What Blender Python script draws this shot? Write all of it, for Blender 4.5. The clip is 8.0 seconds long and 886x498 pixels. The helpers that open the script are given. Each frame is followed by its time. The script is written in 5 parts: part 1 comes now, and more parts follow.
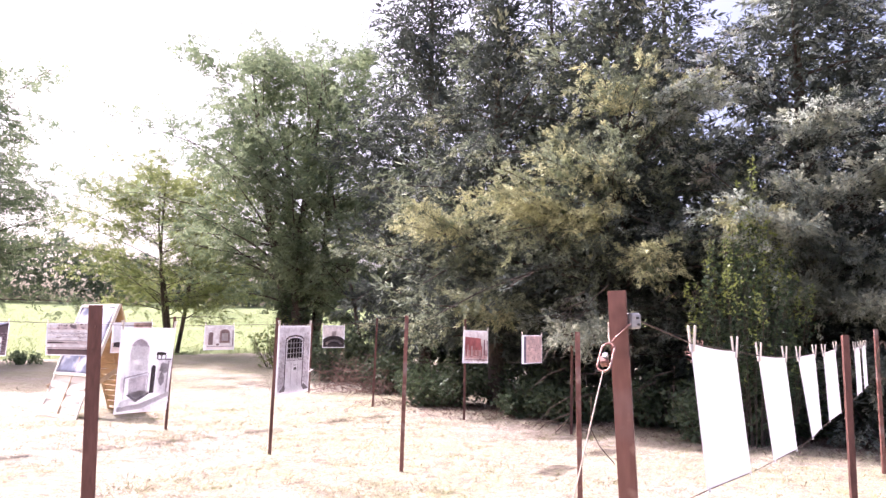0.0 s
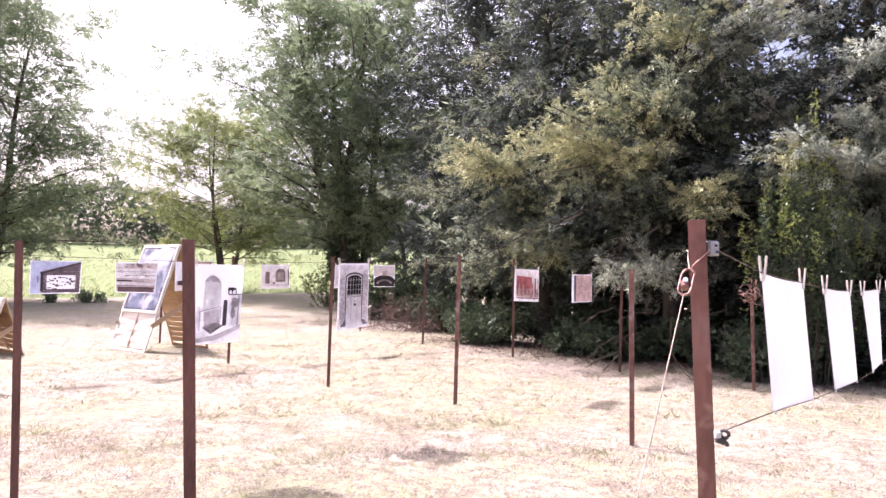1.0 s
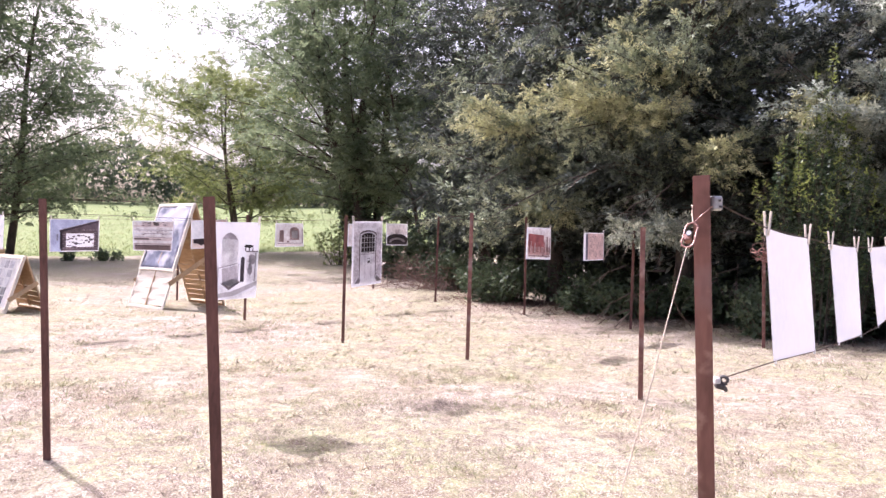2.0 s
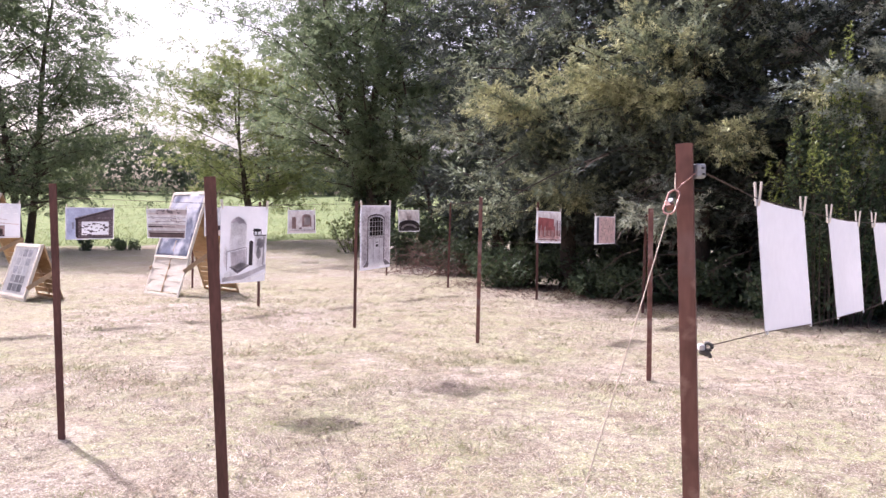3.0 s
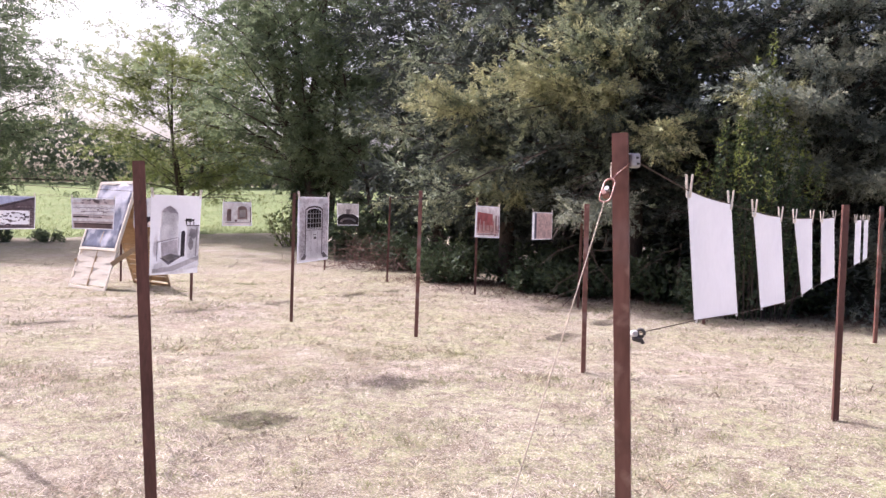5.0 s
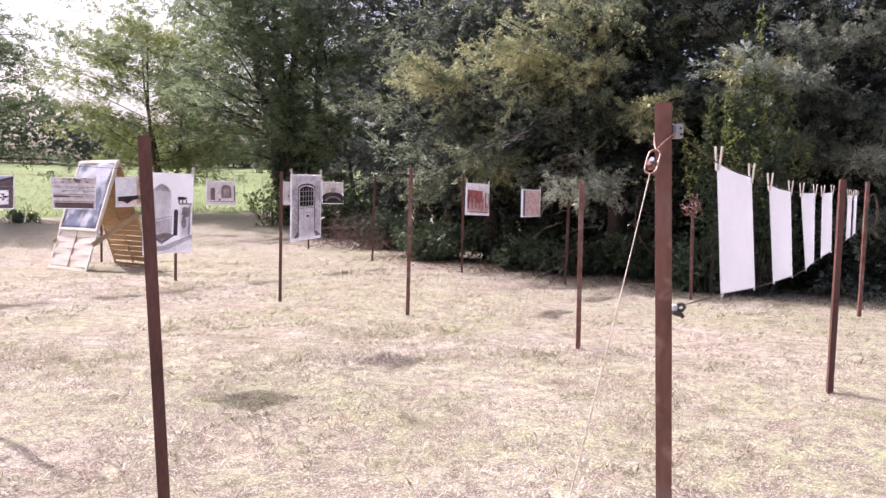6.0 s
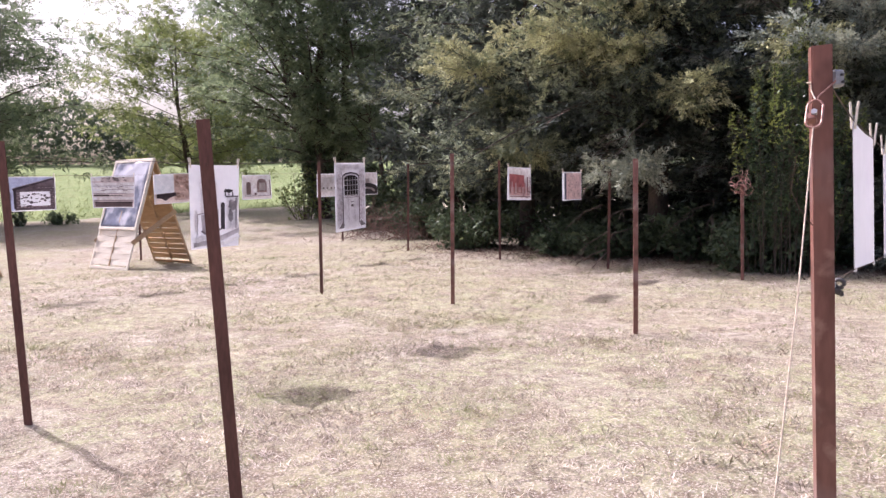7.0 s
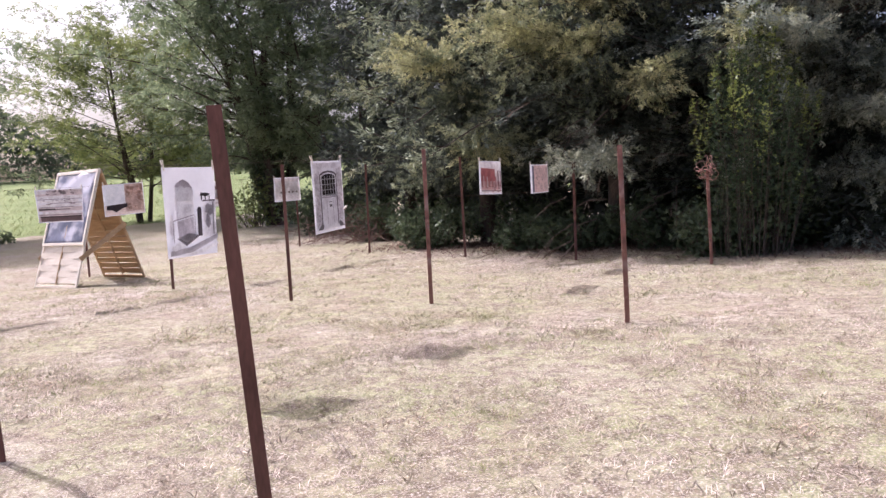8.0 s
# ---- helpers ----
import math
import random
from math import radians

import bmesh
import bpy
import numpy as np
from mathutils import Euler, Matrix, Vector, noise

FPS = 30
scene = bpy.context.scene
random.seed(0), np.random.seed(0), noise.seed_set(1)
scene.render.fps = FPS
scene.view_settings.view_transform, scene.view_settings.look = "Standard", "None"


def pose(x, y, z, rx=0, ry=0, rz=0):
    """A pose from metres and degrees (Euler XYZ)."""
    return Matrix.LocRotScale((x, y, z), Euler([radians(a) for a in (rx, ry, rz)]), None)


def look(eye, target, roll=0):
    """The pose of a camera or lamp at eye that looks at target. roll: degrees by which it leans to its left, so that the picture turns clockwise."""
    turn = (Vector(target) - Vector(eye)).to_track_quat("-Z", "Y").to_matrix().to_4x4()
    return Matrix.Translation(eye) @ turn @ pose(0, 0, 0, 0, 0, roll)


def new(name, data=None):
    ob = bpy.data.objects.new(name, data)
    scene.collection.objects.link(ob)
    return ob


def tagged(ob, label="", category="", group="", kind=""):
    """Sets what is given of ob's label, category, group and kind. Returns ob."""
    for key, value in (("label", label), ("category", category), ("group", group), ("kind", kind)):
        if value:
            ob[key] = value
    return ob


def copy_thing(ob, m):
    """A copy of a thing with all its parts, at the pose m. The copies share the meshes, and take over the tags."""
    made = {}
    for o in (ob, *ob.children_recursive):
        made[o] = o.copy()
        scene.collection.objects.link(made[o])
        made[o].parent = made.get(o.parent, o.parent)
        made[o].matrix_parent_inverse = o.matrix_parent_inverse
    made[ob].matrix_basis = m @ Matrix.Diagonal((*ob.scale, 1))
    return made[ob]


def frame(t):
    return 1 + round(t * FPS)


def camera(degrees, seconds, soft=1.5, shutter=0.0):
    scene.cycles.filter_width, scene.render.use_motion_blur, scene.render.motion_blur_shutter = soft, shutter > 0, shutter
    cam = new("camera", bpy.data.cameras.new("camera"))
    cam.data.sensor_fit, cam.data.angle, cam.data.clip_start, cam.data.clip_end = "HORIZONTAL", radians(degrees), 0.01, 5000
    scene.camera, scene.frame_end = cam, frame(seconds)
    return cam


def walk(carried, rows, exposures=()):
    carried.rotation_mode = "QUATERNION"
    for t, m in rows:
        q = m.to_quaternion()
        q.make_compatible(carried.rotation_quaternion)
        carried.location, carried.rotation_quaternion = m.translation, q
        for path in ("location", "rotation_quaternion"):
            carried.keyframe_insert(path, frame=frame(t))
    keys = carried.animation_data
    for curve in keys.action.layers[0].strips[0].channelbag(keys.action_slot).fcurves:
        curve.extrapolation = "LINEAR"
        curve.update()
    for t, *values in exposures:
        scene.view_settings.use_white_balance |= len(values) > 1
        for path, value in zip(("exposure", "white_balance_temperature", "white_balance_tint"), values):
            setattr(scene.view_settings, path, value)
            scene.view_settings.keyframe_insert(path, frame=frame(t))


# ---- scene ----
cam = camera(66.0, 8.0, soft=1.45)
PATH = [
    (0, (0.49, 0.17, 1.463), (0.093, 2.113, 1.725), 0.9),
    (0.5, (0.454, 0.123, 1.445), (0.017, 2.069, 1.597), 1.2),
    (1, (0.416, 0.05, 1.428), (-0.108, 1.978, 1.517), 1.0),
    (1.5, (0.409, 0.0, 1.408), (-0.088, 1.937, 1.413), 0.6),
    (1.7, (0.412, -0.019, 1.425), (-0.118, 1.909, 1.415), 0.9),
    (2.8, (0.504, -0.022, 1.374), (-0.076, 1.89, 1.297), 0.8),
    (3, (0.507, -0.026, 1.375), (-0.091, 1.881, 1.306), 0.5),
    (3.5, (0.508, -0.028, 1.368), (-0.108, 1.872, 1.28), 0.2),
    (4, (0.514, -0.017, 1.363), (-0.07, 1.894, 1.281), 0.0),
    (4.5, (0.512, -0.012, 1.355), (0.029, 1.927, 1.282), 0.2),
    (5.8, (0.418, -0.015, 1.343), (0.032, 1.945, 1.236), 1.6),
    (6, (0.362, 0.001, 1.337), (-0.006, 1.962, 1.196), 0.9),
    (6.5, (0.261, 0.058, 1.318), (-0.122, 2.01, 1.11), -0.1),
    (7, (0.138, 0.152, 1.301), (-0.312, 2.093, 1.128), -1.1),
    (7.5, (-0.010, 0.25, 1.304), (-0.430, 2.196, 1.119), -1.4),
    (8, (-0.222, 0.309, 1.262), (-0.528, 2.278, 1.085), -3.6),
]
EXPOSURES = [(0.0, 1.42, 5950, 31), (1.0, 1.20, 5930, 30), (1.5, 1.09, 5900, 29), (2.2, 0.97, 5860, 28), (3.0, 0.75, 5840, 27), (3.5, 0.68, 5840, 26), (4.5, 0.62, 5880, 26), (6.0, 0.74, 5880, 26), (7.0, 0.59, 5880, 26), (8.0, 0.54, 5880, 25)]
walk(cam, [(t, look(eye, target, roll)) for t, eye, target, roll in PATH], EXPOSURES)

# ---- daylight ----
SUN = Vector((-0.572, 0.289, 0.768))
world = bpy.data.worlds.new("sky")
scene.world = world
world.use_nodes = True
wn = world.node_tree
sky = wn.nodes.new("ShaderNodeTexSky")
sky.sky_type = "NISHITA"
sky.sun_disc = False
sky.sun_elevation = radians(50)
sky.sun_rotation = radians(-63)
sky.air_density, sky.dust_density, sky.ozone_density = 0.8, 9.0, 0.5
wn.links.new(sky.outputs[0], wn.nodes["Background"].inputs[0])
wn.nodes["Background"].inputs[1].default_value = 0.15
sun = new("sun", bpy.data.lights.new("sun", "SUN"))
sun.data.energy, sun.data.angle, sun.data.color = 3.7, radians(0.53), (1.0, 0.95, 0.90)
sun.matrix_world = look(SUN * 60, (0, 0, 0))

# ---- materials ----
rng = np.random.default_rng(7)
INKS = {}


def material(name, low, high, rough=0.7, scale=6.0, fine=60.0, metal=0.0, bump=0.0, glow=0.0, island=0.0, gloss=0.5, object_random=0.0, stretch=(1, 1, 1), patch=()):
    """Two colours mixed by noise at two scales, with patches of a third; glow: share of light let through; island: colour change from piece to piece."""
    m = bpy.data.materials.new(name)
    m.use_nodes = True
    t = m.node_tree
    b = t.nodes["Principled BSDF"]
    co = t.nodes.new("ShaderNodeTexCoord")
    mp = t.nodes.new("ShaderNodeMapping")
    mp.inputs["Scale"].default_value = stretch
    t.links.new(co.outputs["Object"], mp.inputs[0])
    a = t.nodes.new("ShaderNodeTexNoise")
    a.inputs["Scale"].default_value, a.inputs["Detail"].default_value = scale, 5
    f = t.nodes.new("ShaderNodeTexNoise")
    f.inputs["Scale"].default_value, f.inputs["Detail"].default_value = fine, 3
    t.links.new(mp.outputs[0], a.inputs[0])
    t.links.new(mp.outputs[0], f.inputs[0])
    add = t.nodes.new("ShaderNodeMath")
    add.operation = "MULTIPLY_ADD"
    t.links.new(f.outputs[0], add.inputs[0])
    add.inputs[1].default_value = 0.6
    t.links.new(a.outputs[0], add.inputs[2])
    last = add.outputs[0]
    if island or object_random:
        g = t.nodes.new("ShaderNodeNewGeometry" if island else "ShaderNodeObjectInfo")
        more = t.nodes.new("ShaderNodeMath")
        more.operation = "MULTIPLY_ADD"
        t.links.new(g.outputs["Random Per Island" if island else "Random"], more.inputs[0])
        more.inputs[1].default_value = island or object_random
        t.links.new(last, more.inputs[2])
        last = more.outputs[0]
    r = t.nodes.new("ShaderNodeMapRange")
    r.inputs["From Min"].default_value = 0.55
    r.inputs["From Max"].default_value = 1.05 + 0.8 * (island or object_random)
    t.links.new(last, r.inputs[0])
    mix = t.nodes.new("ShaderNodeMix")
    mix.data_type = "RGBA"
    mix.inputs[6].default_value, mix.inputs[7].default_value = (*low, 1), (*high, 1)
    t.links.new(r.outputs[0], mix.inputs[0])
    tint = mix.outputs[2]
    for k, (colour, size, least, most) in enumerate(patch):
        pn = t.nodes.new("ShaderNodeTexNoise")
        pn.inputs["Scale"].default_value, pn.inputs["Detail"].default_value = size, 4
        shift = t.nodes.new("ShaderNodeMapping")
        shift.inputs["Location"].default_value = (17 + 6 * k, 5 - 3 * k, 9)
        t.links.new(co.outputs["Object"], shift.inputs[0])
        t.links.new(shift.outputs[0], pn.inputs[0])
        pr = t.nodes.new("ShaderNodeMapRange")
        pr.inputs["From Min"].default_value, pr.inputs["From Max"].default_value, pr.inputs["To Max"].default_value = least, most, 0.85
        t.links.new(pn.outputs[0], pr.inputs[0])
        third = t.nodes.new("ShaderNodeMix")
        third.data_type = "RGBA"
        t.links.new(pr.outputs[0], third.inputs[0])
        t.links.new(tint, third.inputs[6])
        third.inputs[7].default_value = (*colour, 1)
        tint = third.outputs[2]
    t.links.new(tint, b.inputs["Base Color"])
    b.inputs["Roughness"].default_value, b.inputs["Metallic"].default_value = rough, metal
    b.inputs["Specular IOR Level"].default_value = gloss
    if bump:
        n = t.nodes.new("ShaderNodeBump")
        n.inputs["Strength"].default_value, n.inputs["Distance"].default_value = 0.6, bump
        t.links.new(add.outputs[0], n.inputs["Height"])
        t.links.new(n.outputs[0], b.inputs["Normal"])
    if glow:
        tr = t.nodes.new("ShaderNodeBsdfTranslucent")
        t.links.new(tint, tr.inputs[0])
        ms = t.nodes.new("ShaderNodeMixShader")
        ms.inputs[0].default_value = glow
        t.links.new(b.outputs[0], ms.inputs[1])
        t.links.new(tr.outputs[0], ms.inputs[2])
        t.links.new(ms.outputs[0], t.nodes["Material Output"].inputs[0])
    return m


def ground_material(name, colours, scales, bump):
    """Patches of bare soil, straw and green over one another."""
    m = bpy.data.materials.new(name)
    m.use_nodes = True
    t = m.node_tree
    b = t.nodes["Principled BSDF"]
    co = t.nodes.new("ShaderNodeTexCoord")
    col = None
    height = None
    for i, (c, s) in enumerate(zip(colours, scales)):
        if col is None:
            rgb = t.nodes.new("ShaderNodeRGB")
            rgb.outputs[0].default_value = (*c, 1)
            col = rgb.outputs[0]
            continue
        n = t.nodes.new("ShaderNodeTexNoise")
        n.inputs["Scale"].default_value, n.inputs["Detail"].default_value, n.inputs["Roughness"].default_value = s[0], 6, 0.65
        off = t.nodes.new("ShaderNodeMapping")
        off.inputs["Location"].default_value = (3.1 * i, 7.7 * i, 0)
        t.links.new(co.outputs["Object"], off.inputs[0])
        t.links.new(off.outputs[0], n.inputs[0])
        r = t.nodes.new("ShaderNodeMapRange")
        r.inputs["From Min"].default_value, r.inputs["From Max"].default_value, r.inputs["To Max"].default_value = s[1], s[2], s[3]
        t.links.new(n.outputs[0], r.inputs[0])
        mix = t.nodes.new("ShaderNodeMix")
        mix.data_type = "RGBA"
        t.links.new(r.outputs[0], mix.inputs[0])
        t.links.new(col, mix.inputs[6])
        mix.inputs[7].default_value = (*c, 1)
        col = mix.outputs[2]
        height = n.outputs[0] if height is None or s[0] < 40 else height
    t.links.new(col, b.inputs["Base Color"])
    b.inputs["Roughness"].default_value = 0.95
    b.inputs["Specular IOR Level"].default_value = 0.15
    bu = t.nodes.new("ShaderNodeBump")
    bu.inputs["Strength"].default_value, bu.inputs["Distance"].default_value = 0.8, bump
    t.links.new(height, bu.inputs["Height"])
    t.links.new(bu.outputs[0], b.inputs["Normal"])
    return m


LAWN = ground_material("dry_lawn", [(0.42, 0.36, 0.30), (0.51, 0.455, 0.395), (0.34, 0.355, 0.18), (0.43, 0.345, 0.265), (0.32, 0.325, 0.17), (0.26, 0.21, 0.15), (0.185, 0.145, 0.108), (0.19, 0.152, 0.115), (0.73, 0.645, 0.575)],
                       [0, (0.7, 0.40, 0.60, 0.8), (0.22, 0.38, 0.55, 0.9), (0.35, 0.52, 0.64, 0.6), (0.8, 0.50, 0.62, 0.75), (2.6, 0.46, 0.63, 0.85), (10, 0.46, 0.59, 0.85), (30, 0.48, 0.62, 0.6), (75, 0.50, 0.64, 0.7)], 0.05)
FIELD = ground_material("field_grass", [(0.175, 0.225, 0.085), (0.225, 0.275, 0.115), (0.28, 0.285, 0.15), (0.12, 0.17, 0.06), (0.09, 0.125, 0.05)],
                        [0, (0.12, 0.40, 0.62, 0.9), (0.7, 0.48, 0.66, 0.7), (3, 0.48, 0.66, 0.7), (10, 0.50, 0.68, 0.7)], 0.08)
MEADOW = material("meadow_blade", (0.115, 0.165, 0.06), (0.32, 0.35, 0.155), 0.8, 0.5, 6, glow=0.3, island=0.6, gloss=0.2)
WEED = material("weed_blade", (0.15, 0.165, 0.07), (0.40, 0.40, 0.20), 0.8, 0.9, 8, glow=0.3, island=0.4, gloss=0.2)
STRAW = material("dry_grass_blade", (0.25, 0.20, 0.145), (0.92, 0.815, 0.72), 0.9, 2.4, 30, glow=0.25, island=0.9, gloss=0.12, patch=[((0.43, 0.425, 0.25), 0.42, 0.46, 0.62), ((0.47, 0.365, 0.275), 1.1, 0.52, 0.64), ((0.26, 0.21, 0.15), 2.6, 0.50, 0.66), ((0.15, 0.115, 0.080), 24, 0.52, 0.62), ((0.30, 0.31, 0.16), 1.7, 0.58, 0.68)])
RUST = material("rusty_painted_steel", (0.085, 0.034, 0.027), (0.19, 0.085, 0.068), 0.62, 9, 90, metal=0.15, bump=0.002, stretch=(1, 1, 0.25))
RUST_RED = material("red_oxide_painted_steel", (0.14, 0.055, 0.043), (0.27, 0.125, 0.10), 0.42, 7, 70, metal=0.1, bump=0.001, stretch=(1, 1, 0.2), patch=[((0.34, 0.20, 0.165), 14, 0.58, 0.68), ((0.10, 0.04, 0.03), 6, 0.57, 0.68), ((0.27, 0.19, 0.185), 3, 0.52, 0.64)])
WIRE = material("rusty_wire", (0.06, 0.04, 0.03), (0.14, 0.09, 0.07), 0.6, 20, 200, metal=0.5)
ROPE = material("hemp_rope", (0.36, 0.28, 0.21), (0.66, 0.56, 0.45), 0.9, 60, 300, bump=0.001)
PEG = material("peg_wood", (0.64, 0.57, 0.49), (0.82, 0.77, 0.69), 0.7, 30, 200, object_random=0.3)
STEEL = material("spring_steel", (0.35, 0.35, 0.36), (0.55, 0.55, 0.56), 0.35, 30, 200, metal=0.9)
PAPER = material("white_poster_paper", (0.70, 0.70, 0.73), (0.77, 0.77, 0.80), 0.8, 3, 30, glow=0.55, gloss=0.2)
CLAMP = material("white_plastic", (0.62, 0.62, 0.62), (0.78, 0.78, 0.78), 0.4, 20, 120)
GALV = material("galvanised_steel", (0.28, 0.28, 0.29), (0.50, 0.50, 0.51), 0.45, 25, 140, metal=0.5)
DARK = material("dark_plastic", (0.04, 0.036, 0.036), (0.09, 0.085, 0.085), 0.5, 20, 120)
WOOD = material("raw_pine", (0.40, 0.27, 0.15), (0.60, 0.44, 0.28), 0.75, 4, 50, bump=0.002, glow=0.12, object_random=0.3, stretch=(1, 6, 6))
WOOD_ORANGE = material("orange_pine", (0.40, 0.25, 0.12), (0.58, 0.40, 0.22), 0.75, 4, 50, bump=0.002, glow=0.2, object_random=0.3, stretch=(1, 6, 6))
# Pale wood raised towards white to paint sunlight on the stands' front panels.
WHITEWOOD = material("sunlit_pale_pine", (0.66, 0.58, 0.47), (0.86, 0.80, 0.70), 0.75, 4, 50, bump=0.002, object_random=0.2, stretch=(1, 6, 6))
# Pale patches paint the sky's sheen on the crumpled poster's folds.
FOIL = material("dark_poster_with_sheen", (0.045, 0.055, 0.10), (0.17, 0.19, 0.29), 0.28, 1.1, 5, gloss=0.7, bump=0.03, patch=[((0.62, 0.61, 0.68), 1.5, 0.50, 0.60)])
# Red paled to paint the sun's highlight on the tensioner link.
OXIDE = material("pale_red_metal", (0.20, 0.08, 0.065), (0.48, 0.29, 0.24), 0.32, 40, 200, metal=0.3)
BARK = material("bark", (0.035, 0.026, 0.02), (0.12, 0.09, 0.07), 0.95, 5, 40, bump=0.03, stretch=(1, 1, 0.3))
TWIG = material("dry_twig", (0.06, 0.042, 0.032), (0.19, 0.14, 0.11), 0.9, 6, 60)
BRUSH = material("dry_reddish_twig", (0.085, 0.048, 0.036), (0.22, 0.135, 0.105), 0.9, 3, 30, island=0.3)
CONIFER = material("conifer_spray", (0.065, 0.090, 0.068), (0.39, 0.44, 0.28), 0.6, 0.7, 5, glow=0.24, island=0.12, gloss=0.2, patch=[((0.42, 0.42, 0.26), 0.6, 0.55, 0.68)])
# Yellow tip colour, raised to paint sunlight onto the boughs.
CONIFER_YELLOW = material("sunlit_yellow_conifer_spray", (0.21, 0.23, 0.125), (0.86, 0.85, 0.49), 0.6, 1.2, 6, glow=0.2, island=0.12, gloss=0.15, patch=[((0.19, 0.24, 0.14), 1.4, 0.52, 0.64)])
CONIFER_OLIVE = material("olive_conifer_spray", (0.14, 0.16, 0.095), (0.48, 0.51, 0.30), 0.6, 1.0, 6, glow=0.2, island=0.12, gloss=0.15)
CONIFER_GREY = material("grey_conifer_spray", (0.16, 0.20, 0.175), (0.62, 0.67, 0.55), 0.6, 0.7, 5, glow=0.42, island=0.12, gloss=0.15, patch=[((0.38, 0.33, 0.24), 0.5, 0.56, 0.68)])
CONIFER_PALE = material("silvery_conifer_spray", (0.18, 0.21, 0.16), (0.60, 0.62, 0.47), 0.6, 0.9, 6, glow=0.32, island=0.12, gloss=0.15)
# Dark tone that paints the crowns' inner shade; also the dark back row.
CONIFER_DARK = material("shade_dark_conifer_spray", (0.052, 0.063, 0.056), (0.135, 0.158, 0.125), 0.65, 0.5, 5, glow=0.2, island=0.35, gloss=0.1)
LEAF = material("locust_leaf", (0.105, 0.15, 0.085), (0.30, 0.355, 0.205), 0.55, 0.4, 4, glow=0.6, island=0.45, gloss=0.12)
LEAF_YELLOW = material("yellowing_leaf", (0.11, 0.155, 0.06), (0.33, 0.36, 0.135), 0.55, 0.5, 4, glow=0.55, island=0.5, gloss=0.35)
# Dark leaf colour; under the conifers it also stands for deep shade.
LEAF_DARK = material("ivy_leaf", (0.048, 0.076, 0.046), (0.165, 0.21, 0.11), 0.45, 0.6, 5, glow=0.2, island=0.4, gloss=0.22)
# Lighter and greyer than LEAF_DARK: distance haze is put into the colour.
FARWOOD = material("hazy_distant_leaf", (0.06, 0.085, 0.055), (0.18, 0.21, 0.14), 0.8, 0.15, 1.5, glow=0.3, island=0.3, gloss=0.1)
# Dark leaves paint the lower shade, bright young ones the sunlight on tips.
LAUREL = material("laurel_leaf", (0.026, 0.050, 0.030), (0.095, 0.15, 0.065), 0.42, 0.9, 6, glow=0.3, island=0.5)
LAUREL_SUNLIT = material("sunlit_laurel_tip", (0.12, 0.17, 0.05), (0.40, 0.46, 0.13), 0.45, 0.9, 6, glow=0.4, island=0.4)


def ink(c):
    """The printed paper's colour, let through by the light from behind like the paper itself."""
    key = tuple(c)
    if key not in INKS:
        INKS[key] = material("print_ink", tuple(0.80 * v for v in c), tuple(min(0.92, 1.45 * v) for v in c), 0.7, 11, 70, glow=0.65, gloss=0.2)
    return INKS[key]


# ---- mesh helpers ----
def quads(name, verts, faces, mat):
    verts, faces = np.asarray(verts, np.float32), np.asarray(faces, np.int32)
    me = bpy.data.meshes.new(name)
    me.vertices.add(len(verts))
    me.vertices.foreach_set("co", verts.ravel())
    me.loops.add(faces.size)
    me.loops.foreach_set("vertex_index", faces.ravel())
    me.polygons.add(len(faces))
    me.polygons.foreach_set("loop_start", np.arange(0, faces.size, faces.shape[1], dtype=np.int32))
    me.update(calc_edges=True)
    me.materials.append(mat)
    return me


def finish(bm, name, mat, smooth=False):
    me = bpy.data.meshes.new(name)
    bmesh.ops.recalc_face_normals(bm, faces=bm.faces)
    for f in bm.faces:
        f.smooth = smooth
    bm.to_mesh(me)
    bm.free()
    me.materials.append(mat)
    return me


def part(name, me, parent, label=""):
    ob = new(name, me)
    ob.parent = parent
    return tagged(ob, label)


def base(name, at, label, category, group="", kind=""):
    ob = new(name)
    ob.location = at
    ob.empty_display_size = 0.1
    return tagged(ob, label, category, group, kind)


def box(bm, c, s, m=None, bevel=0.0):
    """A box of size s round c, turned by the 3 x 3 matrix m."""
    r = bmesh.ops.create_cube(bm, size=1)
    for v in r["verts"]:
        p = Vector((v.co.x * s[0], v.co.y * s[1], v.co.z * s[2]))
        v.co = (m @ p if m else p) + Vector(c)
    if bevel:
        edges = {e for v in r["verts"] for e in v.link_edges}
        bmesh.ops.bevel(bm, geom=list(edges), offset=bevel, segments=1, affect="EDGES")


def tubes(lines, sides=6):
    """Verts and quads of tapered tubes; a line is a list of (point, radius)."""
    vs, fs = [], []
    ring = np.arange(sides) * 2 * math.pi / sides
    for line in lines:
        p = np.array([q for q, _ in line], float)
        r = np.array([w for _, w in line], float)
        d = np.gradient(p, axis=0)
        d /= np.linalg.norm(d, axis=1)[:, None] + 1e-9
        ref = np.where(np.abs(d[:, 2:3]) > 0.9, [[1.0, 0, 0]], [[0, 0, 1.0]])
        a = np.cross(d, ref)
        a /= np.linalg.norm(a, axis=1)[:, None] + 1e-9
        b = np.cross(d, a)
        v = p[:, None] + r[:, None, None] * (np.cos(ring)[None, :, None] * a[:, None] + np.sin(ring)[None, :, None] * b[:, None])
        o = sum(len(x) for x in vs)
        n = len(p)
        vs.append(v.reshape(-1, 3))
        i, j = np.meshgrid(np.arange(n - 1), np.arange(sides), indexing="ij")
        k = (j + 1) % sides
        fs.append(np.stack([i * sides + j, i * sides + k, (i + 1) * sides + k, (i + 1) * sides + j], -1).reshape(-1, 4) + o)
    return np.concatenate(vs), np.concatenate(fs)


